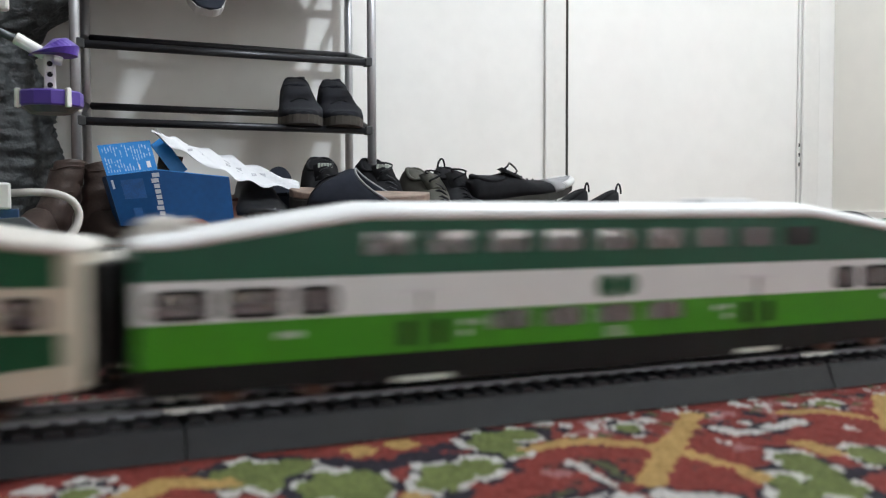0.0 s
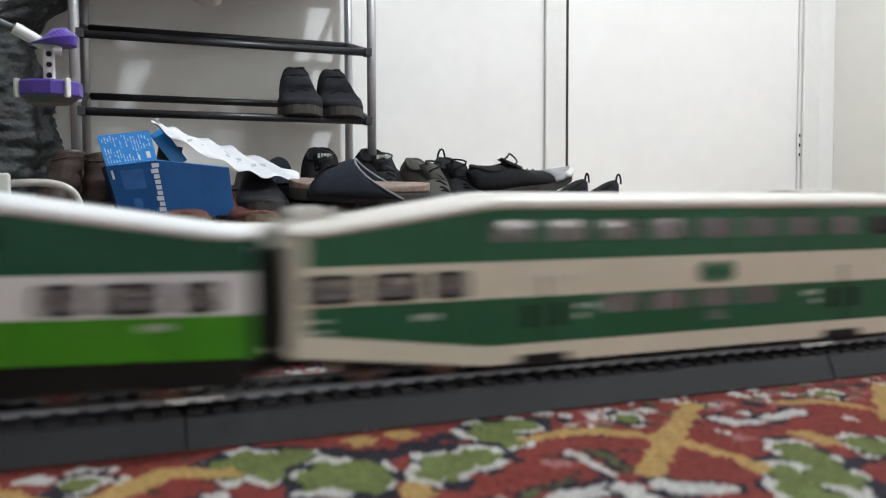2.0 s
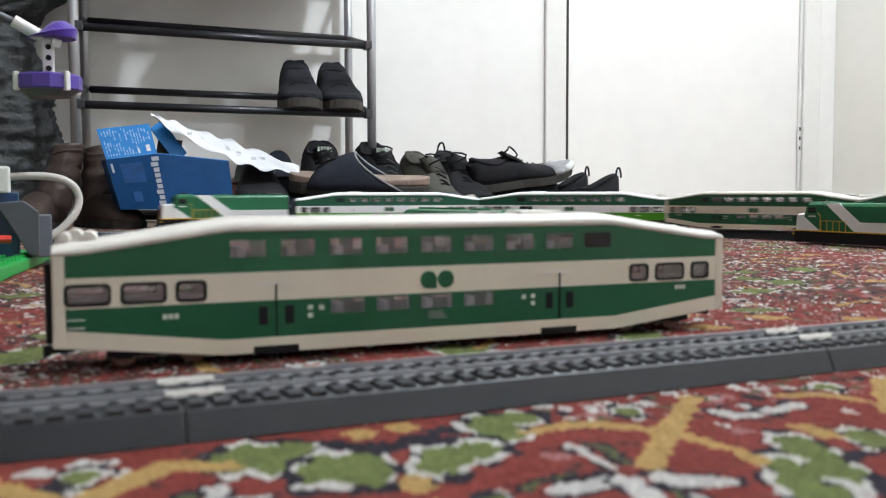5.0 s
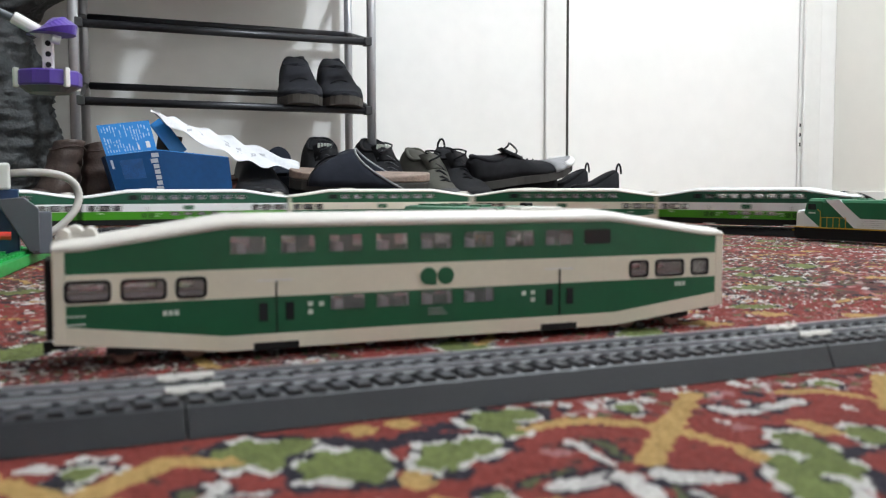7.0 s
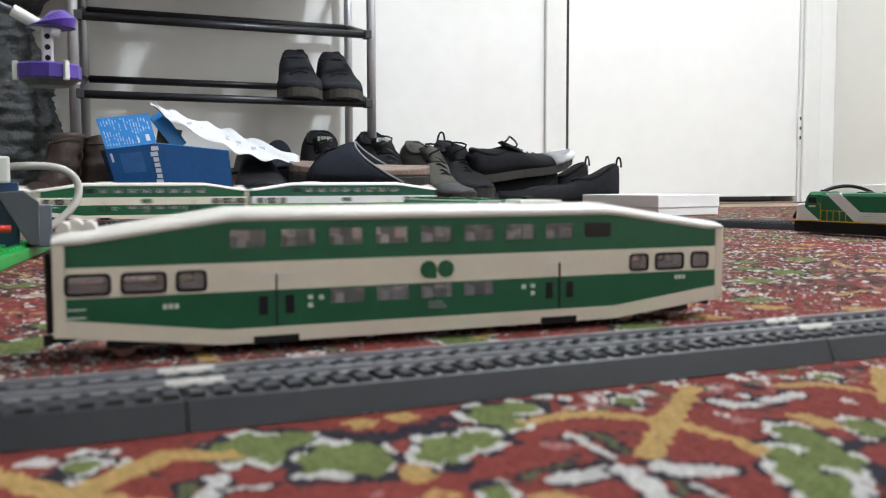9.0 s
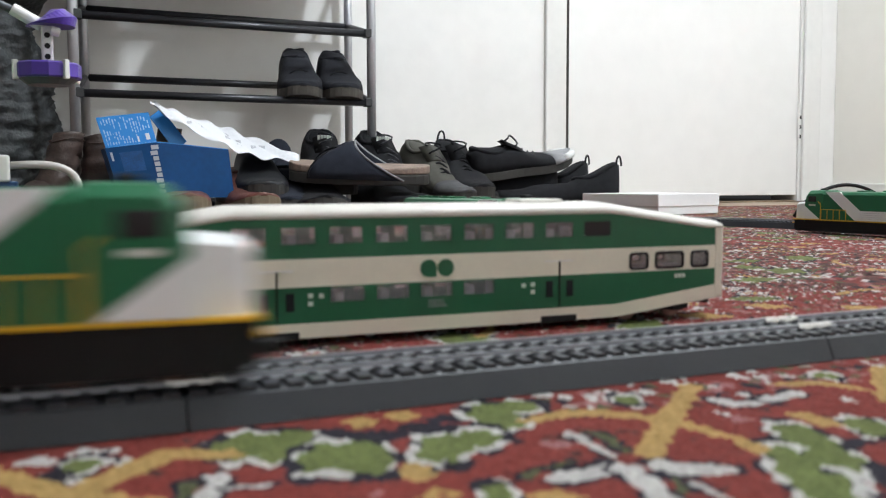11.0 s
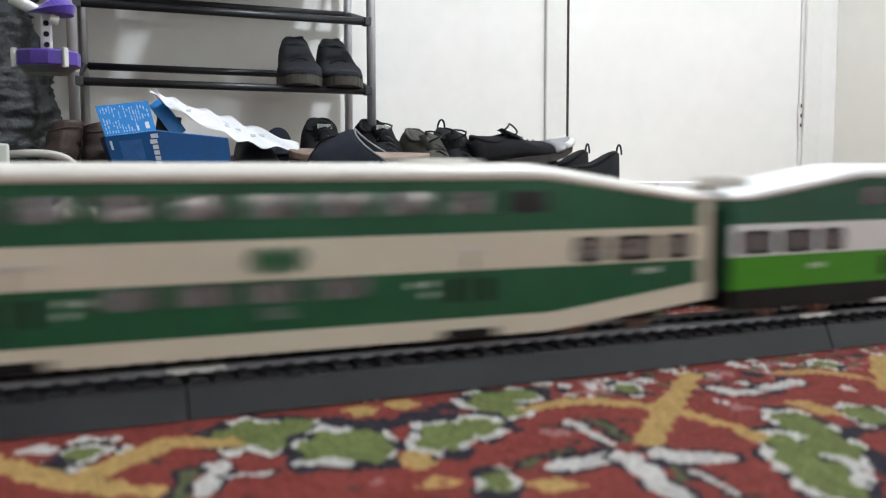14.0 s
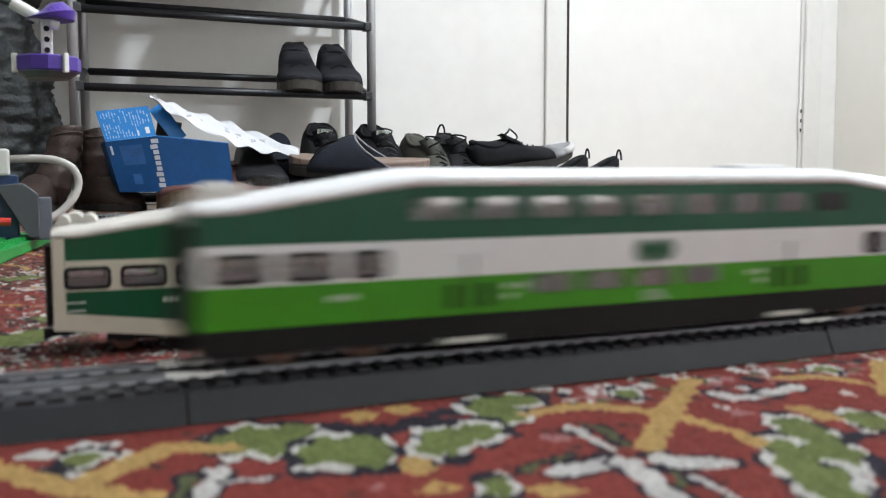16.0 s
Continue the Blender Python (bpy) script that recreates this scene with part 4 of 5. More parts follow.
# little crumpled tissue on the carpet
tissue = thing("crumpled_tissue", "crumpled white paper scrap on the carpet by the shoes", "paper", pose(0.80, 1.60, 0.0, 0, 0, 15))
bm = bmesh.new()
bmesh.ops.create_icosphere(bm, subdivisions=3, radius=1.0)
for v in bm.verts:
    k = 1 + 0.22 * noise.noise(v.co * 2.6) + 0.1 * noise.noise(v.co * 6)
    v.co = Vector((v.co.x * 0.036 * k, v.co.y * 0.02 * k, 0.016 + v.co.z * 0.017 * k))
part("scrap", bm, PAPER, tissue)

# ---- low white carton on the carpet beyond the track
wb = thing("white_carton", "low plain white cardboard box on the carpet near the door", "cardboard box", pose(1.102, 1.4454, 0, 0, 0, 12))
part("body", box(0, 0.185, 0, 0.205, 0, 0.034), CARDW, wb, bevel=0.0015)
part("lid", box(-0.0015, 0.1865, -0.0015, 0.2065, 0.016, 0.0415), CARDW, wb, bevel=0.0015)

# ---- arched cable behind the standing locomotive
cable = thing("black_cable", "black cable standing up in an arch on the carpet", "cable", pose(0, 0, 0))
part("cord", tube([(1.205 + 0.175 * k / 24, 1.20 - 0.065 * k / 24, 0.004 + 0.055 * math.sin(math.pi * k / 24) ** 0.7) for k in range(25)], 0.0030, 8), BLACK, cable, smooth=True)

# ---- quilted black bag hanging at the wall
bag = thing("quilted_coat", "black crinkled quilted coat hanging against the wall", "coat")
secs = []
for i in range(120):
    z = 0.05 + i * 0.006
    ring_ = []
    for k in range(96):
        a = 2 * math.pi * k / 96
        p = Vector((math.cos(a), math.sin(a), z * 9))
        q = 1 + 0.14 * noise.noise(p * 2.2) + 0.08 * noise.noise(p * 6.0) + 0.07 * noise.noise(p * 13.0)
        ring_.append((-0.135 + 0.148 * q * math.cos(a) - 0.02 * (z < 0.1) + 0.035 * math.sin(z * 9) + (0.10 * min(1, max(0, z - 0.42) / 0.08)), 2.17 + 0.11 * q * math.sin(a), z))
    secs.append(ring_)
part("body", loft(secs[:65]), BAG, bag, smooth=True)
part("sleeve", loft([[(x, y - 0.004, z) for x, y, z in r] for r in secs[64:]]), BAG, bag, "bunched quilted sleeve", smooth=True)

# ---- toy crane ride on a green base plate
toy = thing("toy_swing_ride", "white, purple and grey brick-built toy ride on a green base plate", "toy", pose(0, 0, 0))
PLATE = pose(-0.0274, 0.7519, 0, 0, 0, 81)
part("base_plate", box(-0.06, 0.24, 0.0, 0.28, 0.0, 0.010, PLATE), TOYGREEN, toy, "bright green base plate", bevel=0.001)
for i in range(14):
    for j in range(3):
        bm = bmesh.new()
        add_disc(bm, PLATE @ Vector((-0.004 + 0.016 * i, 0.008 + 0.016 * j, 0.0112)), (0, 0, 1), 0.0048, 0.003, 10)
        part("stud", bm, TOYGREEN, toy)
blk = part("grey_block", box(-0.006, 0.0108, 0.880, 0.912, 0.0095, 0.047), TOYGL, toy, "grey block with a sloped face", bevel=0.001)
part("slope", loft([[(-0.034, y, 0.058), (-0.008, y, 0.012), (0.0005, y, 0.012), (0.0005, y, 0.050), (-0.012, y, 0.060)] for y in (0.872, 0.900)]), TOYG, toy, bevel=0.001)
part("blue_block", box(-0.095, -0.016, 0.885, 0.93, 0.010, 0.067), TOYB, toy, "blue block", bevel=0.001)
part("pin", tube(((-0.075, 0.855, 0.030), (-0.034, 0.858, 0.027)), 0.0042, 10), TOYO, toy, "orange pin")
part("pin", tube(((-0.034, 0.858, 0.0275), (-0.022, 0.859, 0.027)), 0.0036, 10), TOYR, toy)
part("white_bracket", box(-0.064, -0.022, 0.882, 0.905, 0.0665, 0.090), TOYW, toy, "white bracket", bevel=0.002)
part("mast", box(-0.120, -0.092, 0.905, 0.935, 0.010, 0.30), TOYW, toy, "white mast", bevel=0.002)
part("hose", tube(eased([(-0.10, 0.93, 0.076), (-0.05, 0.93, 0.079), (-0.008, 0.93, 0.0825), (0.016, 0.93, 0.081), (0.030, 0.93, 0.074), (0.0355, 0.93, 0.062), (0.032, 0.925, 0.048), (0.021, 0.92, 0.035), (0.006, 0.915, 0.024)]), 0.0036, 12), HOSE, toy, "white bent hose", smooth=True)
part("arm", tube([(-0.105, 0.92, 0.262), (-0.034, 0.90, 0.226), (-0.006, 0.90, 0.214)], 0.0036, 10), TOYG, toy, "grey arm", smooth=True)
part("arm_end", tube([(-0.016, 0.898, 0.219), (0.008, 0.90, 0.206)], 0.0056, 12), TOYW, toy, "white arm joint", bevel=0.001)
for i in range(4):
    part("beam", box(-0.052 + 0.010 * i, -0.040 + 0.010 * i, 0.892, 0.906, 0.208 + 0.017 * i, 0.228 + 0.017 * i), TOYW, toy, bevel=0.003)
bm = bmesh.new()
add_tube(bm, [(0.016, 0.90, 0.2055), (0.016, 0.90, 0.2095), (0.014, 0.90, 0.2145), (0.012, 0.90, 0.2165)], [0.020, 0.022, 0.015, 0.006], 28)
part("canopy", bm, PURPLE, toy, "purple disc canopy")
hub = part("hanger", box(0.0070, 0.0170, 0.894, 0.905, 0.172, 0.206), TOYW, toy, "white perforated hanger beam", bevel=0.002)
for k in range(3):
    bm = bmesh.new()
    add_disc(bm, (0.012, 0.8935, 0.178 + 0.0095 * k), (0, 1, 0), 0.0025, 0.001, 12)
    part("pin_hole", bm, BLACK, hub)
part("knob", tube([(0.015, 0.89, 0.201), (0.0225, 0.89, 0.199)], 0.0042, 10), TOYW, toy, bevel=0.001)
bm = bmesh.new()
add_tube(bm, [(0.0122, 0.90, 0.1585), (0.0122, 0.90, 0.1600), (0.0122, 0.90, 0.1710), (0.0122, 0.90, 0.1725)], [0.0265, 0.0280, 0.0280, 0.0265], 12)
part("gondola", bm, PURPLE, toy, "purple ring gondola")
bm = bmesh.new()
add_tube(bm, [(0.0122, 0.90, 0.1530), (0.0122, 0.90, 0.1584)], [0.018, 0.025], 16)
part("gondola_floor", bm, TOYG, toy)
for a in (195, 300, 30, 120):
    x, y = 0.0122 + 0.0280 * math.cos(radians(a)), 0.90 + 0.0280 * math.sin(radians(a))
    part("clip", box(-0.0024, 0.0024, -0.0024, 0.0024, -0.0085, 0.0085, pose(x, y, 0.1655, 0, 0, a)), TOYW, toy, "white clip", bevel=0.001)
# ---- patterned wool carpet, knot by knot
def knots(name, x0, x1, y0, y1, cell, pile):
    nx, ny = int(round((x1 - x0) / cell)), int(round((y1 - y0) / cell))
    gx, gy = np.meshgrid(np.linspace(x0, x1, nx + 1), np.linspace(y0, y1, ny + 1))
    rng = np.random.default_rng(5)
    gz = rng.uniform(-pile, 0, gx.shape)
    co = np.stack([gx + rng.uniform(-0.2, 0.2, gx.shape) * cell, gy + rng.uniform(-0.2, 0.2, gx.shape) * cell, gz], -1).reshape(-1, 3)
    i = np.arange(nx * ny)
    a = (i // nx) * (nx + 1) + i % nx
    faces = np.stack([a, a + 1, a + nx + 2, a + nx + 1], -1)
    me = bpy.data.meshes.new(name)
    me.vertices.add(len(co))
    me.vertices.foreach_set("co", co.astype(np.float32).ravel())
    me.loops.add(len(faces) * 4)
    me.loops.foreach_set("vertex_index", faces.astype(np.int32).ravel())
    me.polygons.add(len(faces))
    me.polygons.foreach_set("loop_start", np.arange(0, len(faces) * 4, 4, dtype=np.int32))
    me.update(calc_edges=True)
    cx, cy = np.meshgrid(x0 + (np.arange(nx) + 0.5) * cell, y0 + (np.arange(ny) + 0.5) * cell)
    col = carpet_colours(cx, cy, rng, cell)
    attr = me.attributes.new("wool", "FLOAT_COLOR", "FACE")
    attr.data.foreach_set("color", np.concatenate([col, np.ones((len(col), 1))], 1).astype(np.float32).ravel())
    me.materials.append(WOOL)
    return new(name, me)


WOOL = shader("carpet_wool", (1, 1, 1), 0.95, vary=0.22, scale=60, bump=0.6, bump_scale=900, spec=0.15)
_nt = WOOL.node_tree
_attr = _nt.nodes.new("ShaderNodeAttribute")
_attr.attribute_name = "wool"
_sc = [n for n in _nt.nodes if n.type == "VECT_MATH"][0]
_nt.links.new(_attr.outputs["Color"], _sc.inputs[0])

RED, GRN, YEL, WHT, NAV, PNK, OLV, BRN = range(8)
WOOLS = np.array(((0.140, 0.026, 0.021), (0.094, 0.114, 0.037), (0.28, 0.180, 0.066), (0.35, 0.335, 0.32), (0.015, 0.013, 0.020), (0.21, 0.095, 0.095), (0.062, 0.069, 0.033), (0.062, 0.024, 0.021)))


def wave(x, y, f, seed):
    """Soft pseudo-random field of about -1 to 1."""
    r = np.random.default_rng(seed)
    s = np.zeros_like(x)
    for k in range(5):
        a, p, q = r.uniform(0, 6.28), r.uniform(0, 6.28), f * r.uniform(0.6, 1.6)
        s += np.sin((x * math.cos(a) + y * math.sin(a)) * q + p)
    return s / 2.5


def carpet_colours(X, Y, rng, cell):
    # wobble, as knots follow the drawing only roughly
    WX, WY_ = X + 0.0009 * wave(X, Y, 700, 1), Y + 0.0009 * wave(X, Y, 700, 2)
    E1, E2 = wave(X, Y, 380, 7), wave(X, Y, 600, 9)
    IDX = np.full(X.shape, RED)

    def area(x, y, r):
        """The rows and columns of knots within r of a place."""
        i0, j0 = int((x - r - X[0, 0]) / cell), int((y - r - Y[0, 0]) / cell)
        n = int(2 * r / cell) + 2
        return slice(max(j0, 0), max(j0 + n, 0)), slice(max(i0, 0), max(i0 + n, 0))

    def blob(sl, cx, cy, rx, ry, ang, lobes=5, depth=0.16):
        c, s = math.cos(radians(ang)), math.sin(radians(ang))
        dx, dy = WX[sl] - cx, WY_[sl] - cy
        u, v = (dx * c + dy * s) / rx, (-dx * s + dy * c) / ry
        return np.hypot(u, v) / (1 + depth * np.sin(lobes * np.arctan2(v, u) + cx * 90))

    def vine(xa, ya, xb, yb, w, bow=0.0):
        px, py = xb - xa, yb - ya
        l = math.hypot(px, py)
        sl = area((xa + xb) / 2, (ya + yb) / 2, l / 2 + abs(bow) + w)
        dx, dy = WX[sl] - xa, WY_[sl] - ya
        t = (dx * px + dy * py) / (l * l)
        off = (-dx * py + dy * px) / l - bow * 4 * t * (1 - t)
        IDX[sl][(t > 0) & (t < 1) & (np.abs(off) < w * (1.15 + 0.25 * np.sin(t * 9)))] = YEL

    def leaf(cx, cy, rx, ry, ang, lobes=5):
        sl = area(cx, cy, 2 * max(rx, ry))
        b, idx = blob(sl, cx, cy, rx, ry, ang, lobes), IDX[sl]
        rim = (b < 1.30) & (b >= 1.0)
        idx[rim] = np.where(E1[sl][rim] > 0.12, WHT, NAV)
        idx[b < 1.0] = GRN
        idx[(b < 0.45) & (E2[sl] > 0.75)] = OLV

    def bloom(cx, cy, r, petals=5, heart=YEL):
        sl = area(cx, cy, 2 * r)
        b, idx = blob(sl, cx, cy, r, r, 0, petals, 0.35), IDX[sl]
        idx[b < 1.2] = NAV
        idx[b < 1.0] = WHT
        idx[b < 0.5] = PNK
        idx[b < 0.32] = heart

    # fine all-over ground: scattered sprigs
    n1, n2, n3 = wave(X, Y, 230, 3), wave(X, Y, 260, 4), wave(X, Y, 330, 5)
    IDX[n1 > 1.05] = BRN
    IDX[n2 > 1.15] = OLV
    IDX[n3 > 1.22] = WHT
    IDX[(n3 > 1.05) & (n3 <= 1.22)] = NAV
    IDX[n1 < -1.25] = PNK
    speck, zone = rng.random(X.shape), wave(X, Y, 16, 21)
    field = (Y > 0.30) | (X < -0.06) | (X > 0.46) | (Y < 0.06)
    IDX[field & (speck < 0.05 + 0.03 * zone)] = WHT
    IDX[field & (speck > 0.80 - 0.05 * zone)] = PNK
    IDX[field & (speck > 0.91 - 0.07 * zone)] = OLV
    IDX[field & (speck > 0.975 - 0.05 * zone)] = NAV
    IDX[field & (zone > -0.25) & (IDX == RED) & (E2 > -0.2)] = BRN
    # scattered repeats over the whole carpet
    r2 = random.Random(11)
    step = 0.05
    for j in range(int(-1.3 / step), int(2.0 / step)):
        for i in range(int(-1.3 / step), int(2.5 / step)):
            cx, cy = (i + r2.uniform(-0.4, 0.4)) * step, (j + r2.uniform(-0.4, 0.4)) * step
            kind, ang, sz = r2.random(), r2.uniform(0, 180), r2.uniform(0.8, 1.3)
            if (0.08 < cy < 0.27 and -0.06 < cx < 0.32) or not IDX[area(cx, cy, 0.04)].size:
                continue
            if kind < 0.26:
                leaf(cx, cy, 0.017 * sz, 0.011 * sz, ang)
            elif kind < 0.5:
                bloom(cx, cy, 0.009 * sz, 5 + i % 2)
            elif kind < 0.72:
                dx, dy = 0.03 * math.cos(ang), 0.03 * math.sin(ang)
                vine(cx - dx, cy - dy, cx + dx, cy + dy, 0.0022, 0.006)
            elif kind < 0.84:
                bloom(cx, cy, 0.007 * sz, 4, RED)
            else:
                sl = area(cx, cy, 0.03)
                IDX[sl][blob(sl, cx, cy, 0.010 * sz, 0.008 * sz, ang, 4, 0.15) < 1] = YEL
    # the foreground drawing: crossing gold vines, lobed green leaves, pale petals
    near = (X > -0.05) & (X < 0.30) & (Y > 0.11) & (Y < 0.242)
    IDX[near] = np.where((E1 > 1.0) & (E2 > 0.2), BRN, RED)[near]

    def stroke(w, pts, colour, rim=None):
        """A line through four places, with an outline if rim is given."""
        p = [Vector((pts[k], pts[k + 1])) for k in range(0, 8, 2)]
        c = sum(p, Vector((0, 0))) / 4
        sl = area(c.x, c.y, max((q - c).length for q in p) + 3 * w)
        if not IDX[sl].size:
            return
        d = np.full(IDX[sl].shape, 9.0)
        for a, b in zip(p, p[1:]):
            l2 = (b - a).length_squared
            t = np.clip(((WX[sl] - a.x) * (b.x - a.x) + (WY_[sl] - a.y) * (b.y - a.y)) / l2, 0, 1)
            d = np.minimum(d, np.hypot(WX[sl] - a.x - t * (b.x - a.x), WY_[sl] - a.y - t * (b.y - a.y)))
        if rim is not None:
            IDX[sl][(d < w * 1.5 + 0.0008) & (E1[sl] > -0.5)] = rim
        IDX[sl][d < w] = colour

    def dab(cx, cy, rx, ry, colour):
        sl = area(cx, cy, 2 * max(rx, ry))
        if IDX[sl].size:
            IDX[sl][blob(sl, cx, cy, rx, ry, -24, 4, 0.14) < 1] = colour

    def foliage(*lobes):
        """Overlapping green lobes with a broken white and navy outline."""
        sl = area(lobes[0][0], lobes[0][1], 0.05)
        if not IDX[sl].size:
            return
        b = np.min([blob(sl, cx, cy, rx, ry, -24, 5, 0.10) for cx, cy, rx, ry in lobes], axis=0)
        size = min(q[2] for q in lobes)
        rim = (b < 1 + 0.0020 / size) & (b >= 1)
        IDX[sl][rim] = np.where(E1[sl][rim] > -0.25, WHT, NAV)
        IDX[sl][(b >= 1 + 0.0020 / size) & (b < 1 + 0.0032 / size) & (E1[sl] < 0.3)] = NAV
        IDX[sl][b < 1] = GRN

    for colour, dabs in ((NAV, ((0.0698, 0.2241, 0.0087, 0.0047), (0.0809, 0.2178, 0.0072, 0.0046), (0.0914, 0.2202, 0.0059, 0.0054), (0.1005, 0.2257, 0.0061, 0.0047), (0.0016, 0.2145, 0.0073, 0.0030),
                                (0.1589, 0.2276, 0.0034, 0.0085), (0.2074, 0.2225, 0.0036, 0.0047), (0.1706, 0.1442, 0.0031, 0.0232), (0.1863, 0.1629, 0.0056, 0.0039), (0.0538, 0.1895, 0.0061, 0.0015))),
                         (YEL, ((0.0789, 0.2323, 0.0049, 0.0046), (0.0914, 0.2339, 0.0041, 0.0048), (0.0765, 0.1861, 0.0048, 0.0062), (0.0752, 0.1710, 0.0042, 0.0040), (0.0965, 0.1590, 0.0057, 0.0039))),
                         (RED, ((0.1665, 0.1460, 0.0044, 0.0031), (0.1581, 0.1392, 0.0042, 0.0028), (0.0755, 0.1705, 0.0015, 0.0015)))):
        for a in dabs:
            dab(*a, colour)
    for a in ((0.0633, 0.1775, 0.0012, 0.0020), (0.1170, 0.1917, 0.0042, 0.0024), (0.1754, 0.1922, 0.0043, 0.0035), (0.1923, 0.2276, 0.0036, 0.0047), (0.1467, 0.2230, 0.0033, 0.0040), (0.2003, 0.2275, 0.0032, 0.0048), (0.2288, 0.2297, 0.0030, 0.0044)):
        dab(*a, PNK)
    for a in ((-0.0018, 0.2305, 0.0052, 0.0038), (0.0029, 0.2196, 0.0038, 0.0031), (0.0056, 0.2123, 0.0024, 0.0022), (0.0083, 0.2344, 0.0024, 0.0032), (0.0134, 0.2321, 0.0027, 0.0032), (0.0163, 0.2228, 0.0033, 0.0030),
              (0.1747, 0.1993, 0.0016, 0.0037), (0.1887, 0.2328, 0.0040, 0.0040), (0.1703, 0.2290, 0.0038, 0.0037), (0.1557, 0.2291, 0.0017, 0.0085), (0.2159, 0.2278, 0.0029, 0.0050), (0.2411, 0.2280, 0.0027, 0.0036), (0.2204, 0.1962, 0.0020, 0.0042)):
        dab(*a, WHT)
    # pale sprigs in the band along the track
    r4 = random.Random(8)
    for _ in range(130):
        cx = r4.uniform(0.135, 0.30)
        dab(cx, r4.uniform(0.214, 0.240), r4.uniform(0.0012, 0.0028), r4.uniform(0.0014, 0.0030), r4.choice((WHT, PNK, NAV, OLV, WHT, PNK)))
    for w, *pts in ((0.0010, 0.1290, 0.2010, 0.1315, 0.1950, 0.1310, 0.1890, 0.1285, 0.1800), (0.0012, 0.1330, 0.1740, 0.1310, 0.1660, 0.1275, 0.1600, 0.1230, 0.1520), (0.0010, 0.0970, 0.1730, 0.1020, 0.1760, 0.1080, 0.1780, 0.1130, 0.1790),
                    (0.0022, 0.0285, 0.2000, 0.0270, 0.1940, 0.0255, 0.1890, 0.0240, 0.1840)):
        stroke(w, pts, OLV, NAV)
    for w, *pts in ((0.0035, 0.1035, 0.1694, 0.1088, 0.1696, 0.1146, 0.1705, 0.1200, 0.1712), (0.0030, 0.1206, 0.1692, 0.1187, 0.1592, 0.1166, 0.1514, 0.1155, 0.1445), (0.0034, 0.1301, 0.1681, 0.1322, 0.1625, 0.1365, 0.1619, 0.1412, 0.1598),
                    (0.0013, 0.1286, 0.1534, 0.1278, 0.1479, 0.1275, 0.1442, 0.1269, 0.1401), (0.0018, 0.1254, 0.1999, 0.1242, 0.1912, 0.1240, 0.1858, 0.1234, 0.1789), (0.0022, 0.0348, 0.2015, 0.0329, 0.1949, 0.0309, 0.1903, 0.0280, 0.1842),
                    (0.0013, 0.0359, 0.1927, 0.0394, 0.1920, 0.0425, 0.1922, 0.0440, 0.1919), (0.0032, 0.1845, 0.2119, 0.1852, 0.2054, 0.1912, 0.2049, 0.1952, 0.2046), (0.0030, 0.1978, 0.2074, 0.2015, 0.2065, 0.2067, 0.2073, 0.2125, 0.2096)):
        stroke(w, pts, WHT, NAV)
    foliage((0.0460, 0.2230, 0.0083, 0.0118), (0.0528, 0.2162, 0.0061, 0.0101), (0.0573, 0.2251, 0.0057, 0.0070))
    foliage((0.0594, 0.2066, 0.0046, 0.0117), (0.0678, 0.2042, 0.0067, 0.0123), (0.0693, 0.1982, 0.0052, 0.0092))
    foliage((0.1157, 0.2263, 0.0071, 0.0099), (0.1268, 0.2299, 0.0057, 0.0065), (0.1146, 0.2141, 0.0045, 0.0056))
    foliage((0.0897, 0.2015, 0.0062, 0.0112), (0.1009, 0.2052, 0.0057, 0.0080), (0.0854, 0.1987, 0.0040, 0.0067))
    foliage((0.1772, 0.1715, 0.0060, 0.0125), (0.1528, 0.1428, 0.0066, 0.0160), (0.1607, 0.1580, 0.0052, 0.0126), (0.1721, 0.1577, 0.0053, 0.0132))
    for a in ((0.2004, 0.1717, 0.0059, 0.0087), (0.0078, 0.2237, 0.0036, 0.0058), (0.0862, 0.1660, 0.0028, 0.0060), (0.1598, 0.2232, 0.0033, 0.0055), (0.2409, 0.2241, 0.0041, 0.0053)):
        foliage(a)
    for w, *pts in ((0.0040, -0.0174, 0.2334, -0.0075, 0.2187, 0.0025, 0.2032, 0.0182, 0.1901), (0.0042, 0.0058, 0.2017, 0.0132, 0.2114, 0.0271, 0.2248, 0.0393, 0.2172), (0.0034, 0.1222, 0.2151, 0.1347, 0.2176, 0.1438, 0.2142, 0.1534, 0.2035),
                    (0.0036, 0.1885, 0.2293, 0.1692, 0.2112, 0.1476, 0.1909, 0.1326, 0.1767), (0.0026, 0.1579, 0.1969, 0.1593, 0.1826, 0.1609, 0.1761, 0.1584, 0.1665), (0.0028, 0.2168, 0.2199, 0.2286, 0.2172, 0.2333, 0.2124, 0.2352, 0.2052),
                    (0.0034, 0.1933, 0.1894, 0.1940, 0.1850, 0.1943, 0.1822, 0.1938, 0.1779), (0.0045, 0.2681, 0.2240, 0.2502, 0.2073, 0.2408, 0.1984, 0.2321, 0.1901)):
        stroke(w, pts, YEL)
    col = WOOLS[IDX.ravel()]
    return col * rng.uniform(0.78, 1.2, (len(col), 1))


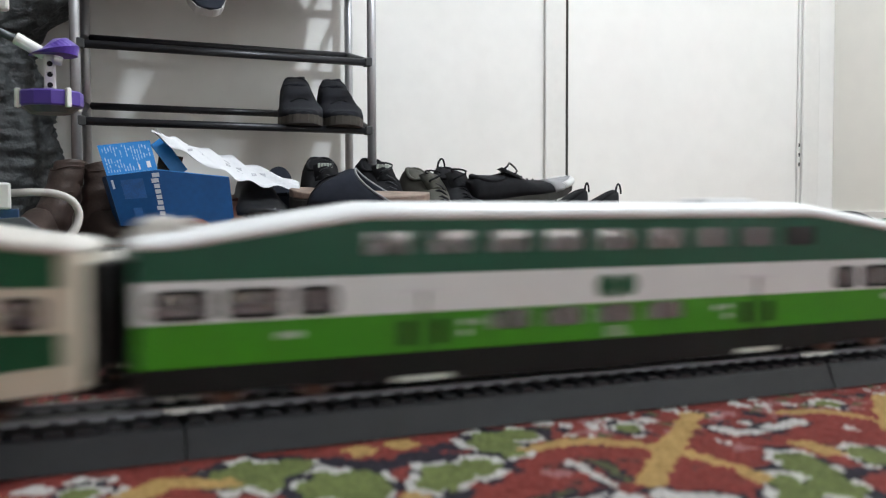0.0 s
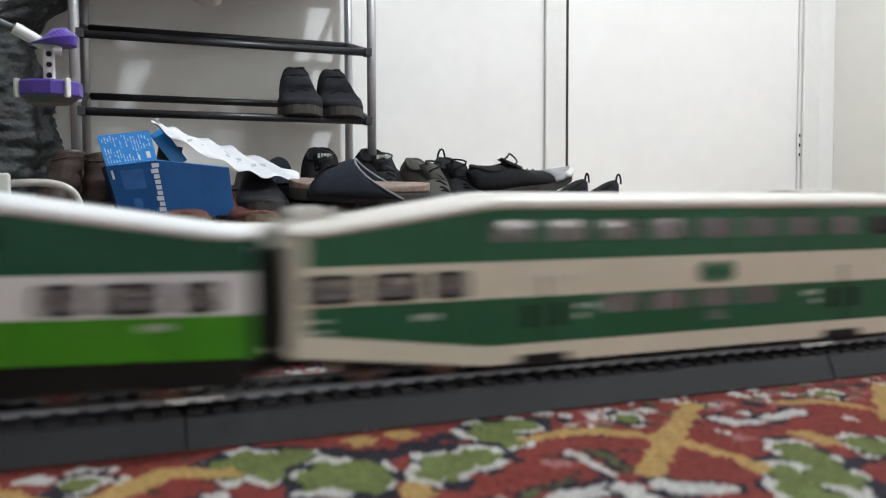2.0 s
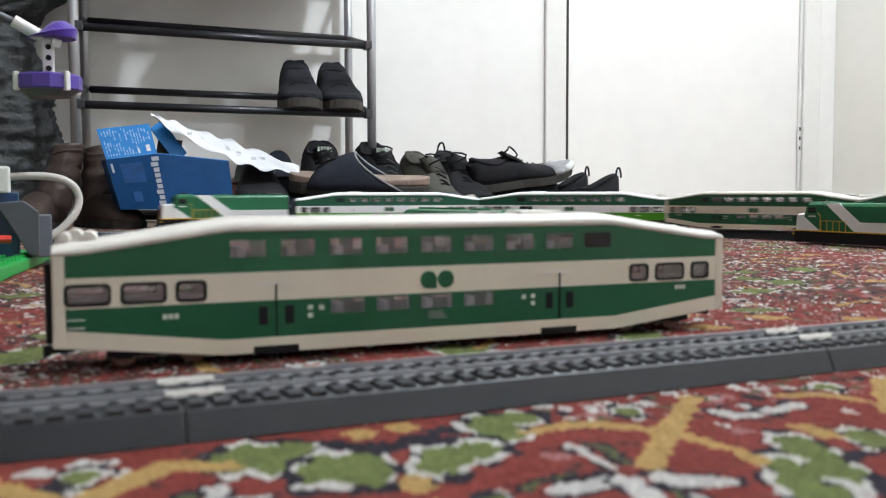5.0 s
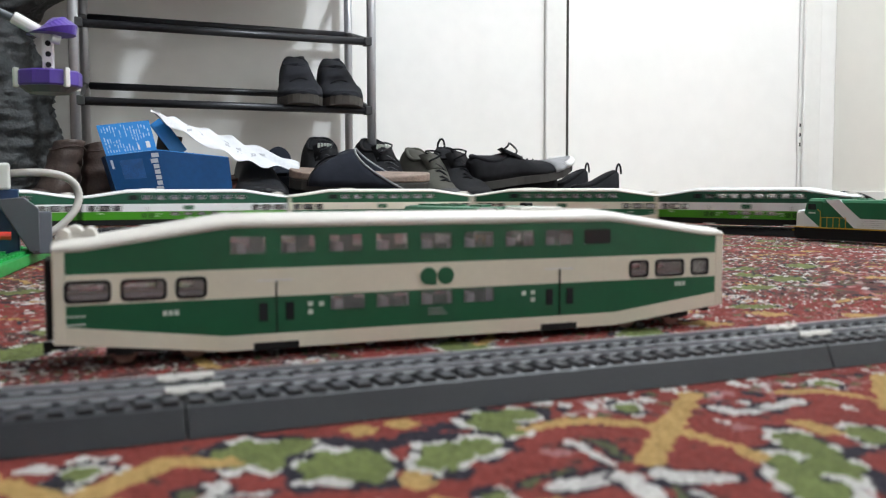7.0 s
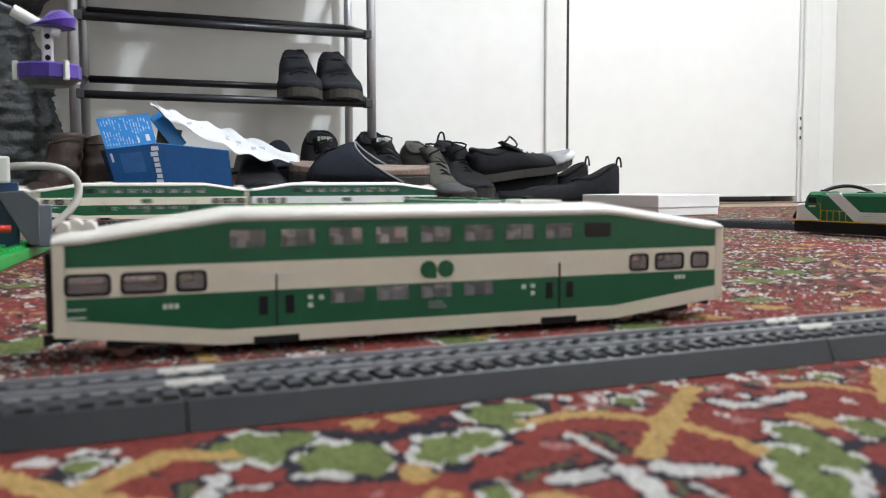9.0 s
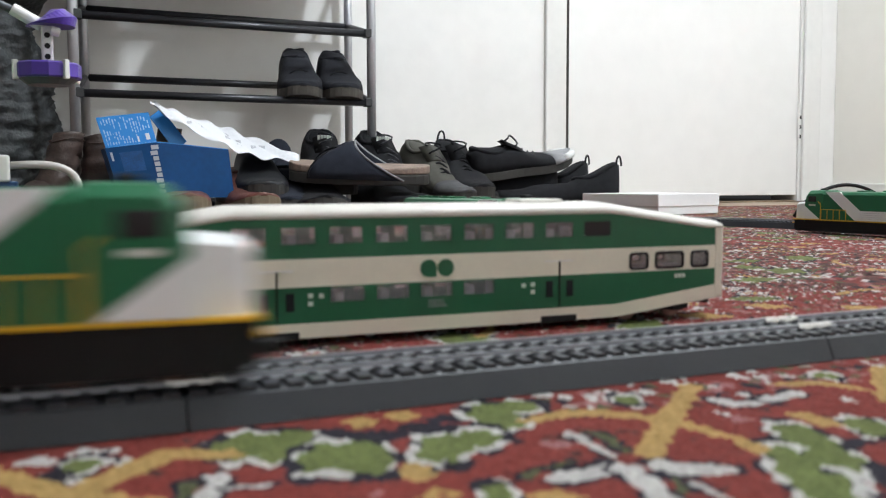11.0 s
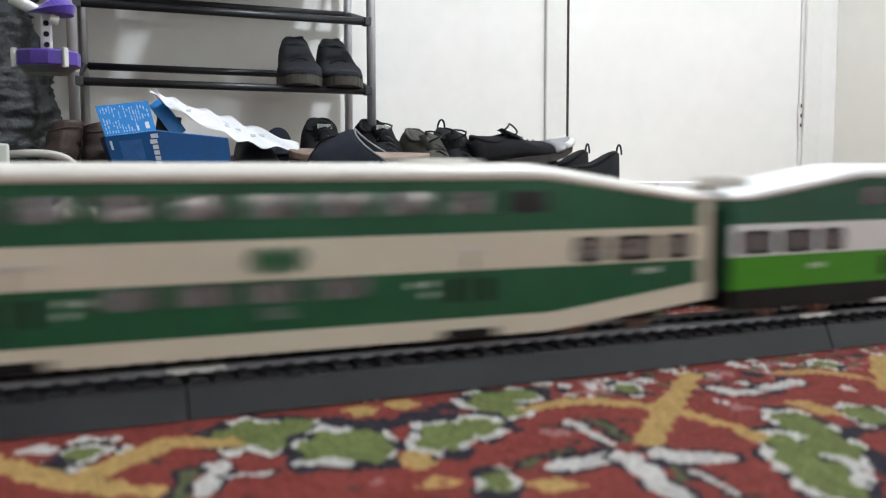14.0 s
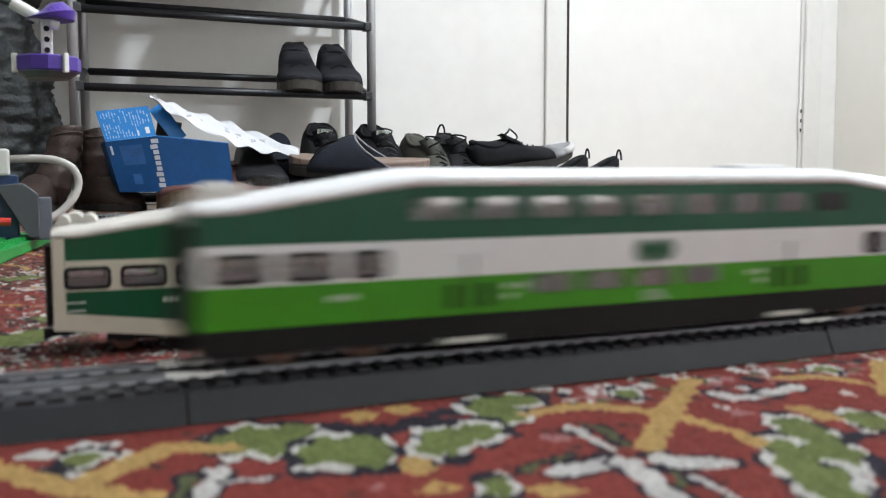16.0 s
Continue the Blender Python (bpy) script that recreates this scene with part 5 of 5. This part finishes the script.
tagged(knots("carpet", -0.06, 0.34, 0.10, 0.26, 0.0008, 0.0008), "red wool carpet with green, gold and white flowers", "carpet", kind="structure")
for r in ((-0.20, 0.46, 0.26, 0.46, 0.0016), (-0.20, -0.06, 0.10, 0.26, 0.0016), (0.34, 0.46, 0.10, 0.26, 0.0016), (-1.28, 2.48, 1.10, 1.93, 0.004), (-0.70, 1.60, 0.46, 1.10, 0.0026), (-1.28, -0.70, 0.46, 1.10, 0.012), (1.60, 2.48, 0.46, 1.10, 0.008), (-1.28, -0.20, -1.28, 0.46, 0.012), (0.46, 2.48, -1.28, 0.46, 0.006), (-0.20, 0.46, -1.28, 0.10, 0.012)):
    tagged(knots("carpet", *r, 0.0012), "red wool carpet with green, gold and white flowers", "carpet", kind="structure")


# ---- the running train
TAIL = ((0, -0.930), (0.5, -0.778), (1.0, -0.622), (1.5, -0.448), (2.0, -0.277), (2.5, -0.094), (3.0, 0.076), (3.5, 0.232), (4.0, 0.385), (5.2, 0.735), (6.5, 1.130),
        (7.0, 1.300), (7.5, 1.468), (8.0, 1.634), (8.5, 1.798), (9.0, 1.972), (10.2, 2.390), (11.5, 2.823), (12.0, 2.956), (12.5, 3.100), (13.0, 3.262), (13.5, 3.445),
        (14.0, 3.634), (14.5, 3.807), (15.0, 3.994), (15.5, 4.190), (16.0, 4.372))
PITCH = 0.306


def tail_at(t):
    """Smooth reading of the place of the train's rear end."""
    i = 0
    while i < len(TAIL) - 2 and t > TAIL[i + 1][0]:
        i += 1
    (ta, sa), (tb, sb) = TAIL[i], TAIL[i + 1]
    va = (sb - TAIL[i - 1][1]) / (tb - TAIL[i - 1][0]) if i else (sb - sa) / (tb - ta)
    vb = (TAIL[i + 2][1] - sa) / (TAIL[i + 2][0] - ta) if i + 2 < len(TAIL) else (sb - sa) / (tb - ta)
    k, dt = (t - ta) / (tb - ta), tb - ta
    return ((2 * k ** 3 - 3 * k ** 2 + 1) * sa + (k ** 3 - 2 * k ** 2 + k) * dt * va + (3 * k ** 2 - 2 * k ** 3) * sb + (k ** 3 - k ** 2) * dt * vb)


def on_wheels(s, half):
    """Pose of a vehicle whose trucks stand on the rails half before and behind s."""
    (a, _), (b, _) = on_track(s - half), on_track(s + half)
    d = b - a
    return Matrix.Translation((a + b) / 2 + Vector((0, 0, RAILTOP))) @ Matrix.Rotation(math.atan2(d.y, d.x), 4, "Z")


def motions():
    times = [i / 10 for i in range(161)]
    for i, c in enumerate((lime_c, cream_b, cream_a, lime_b, lime_a)):
        walk(c, [(t, on_wheels(tail_at(t) + i * PITCH + 0.149, 0.112)) for t in times])
    walk(engine, [(t, on_wheels(tail_at(t) + 5 * PITCH + 0.102, 0.062)) for t in times])


motions()
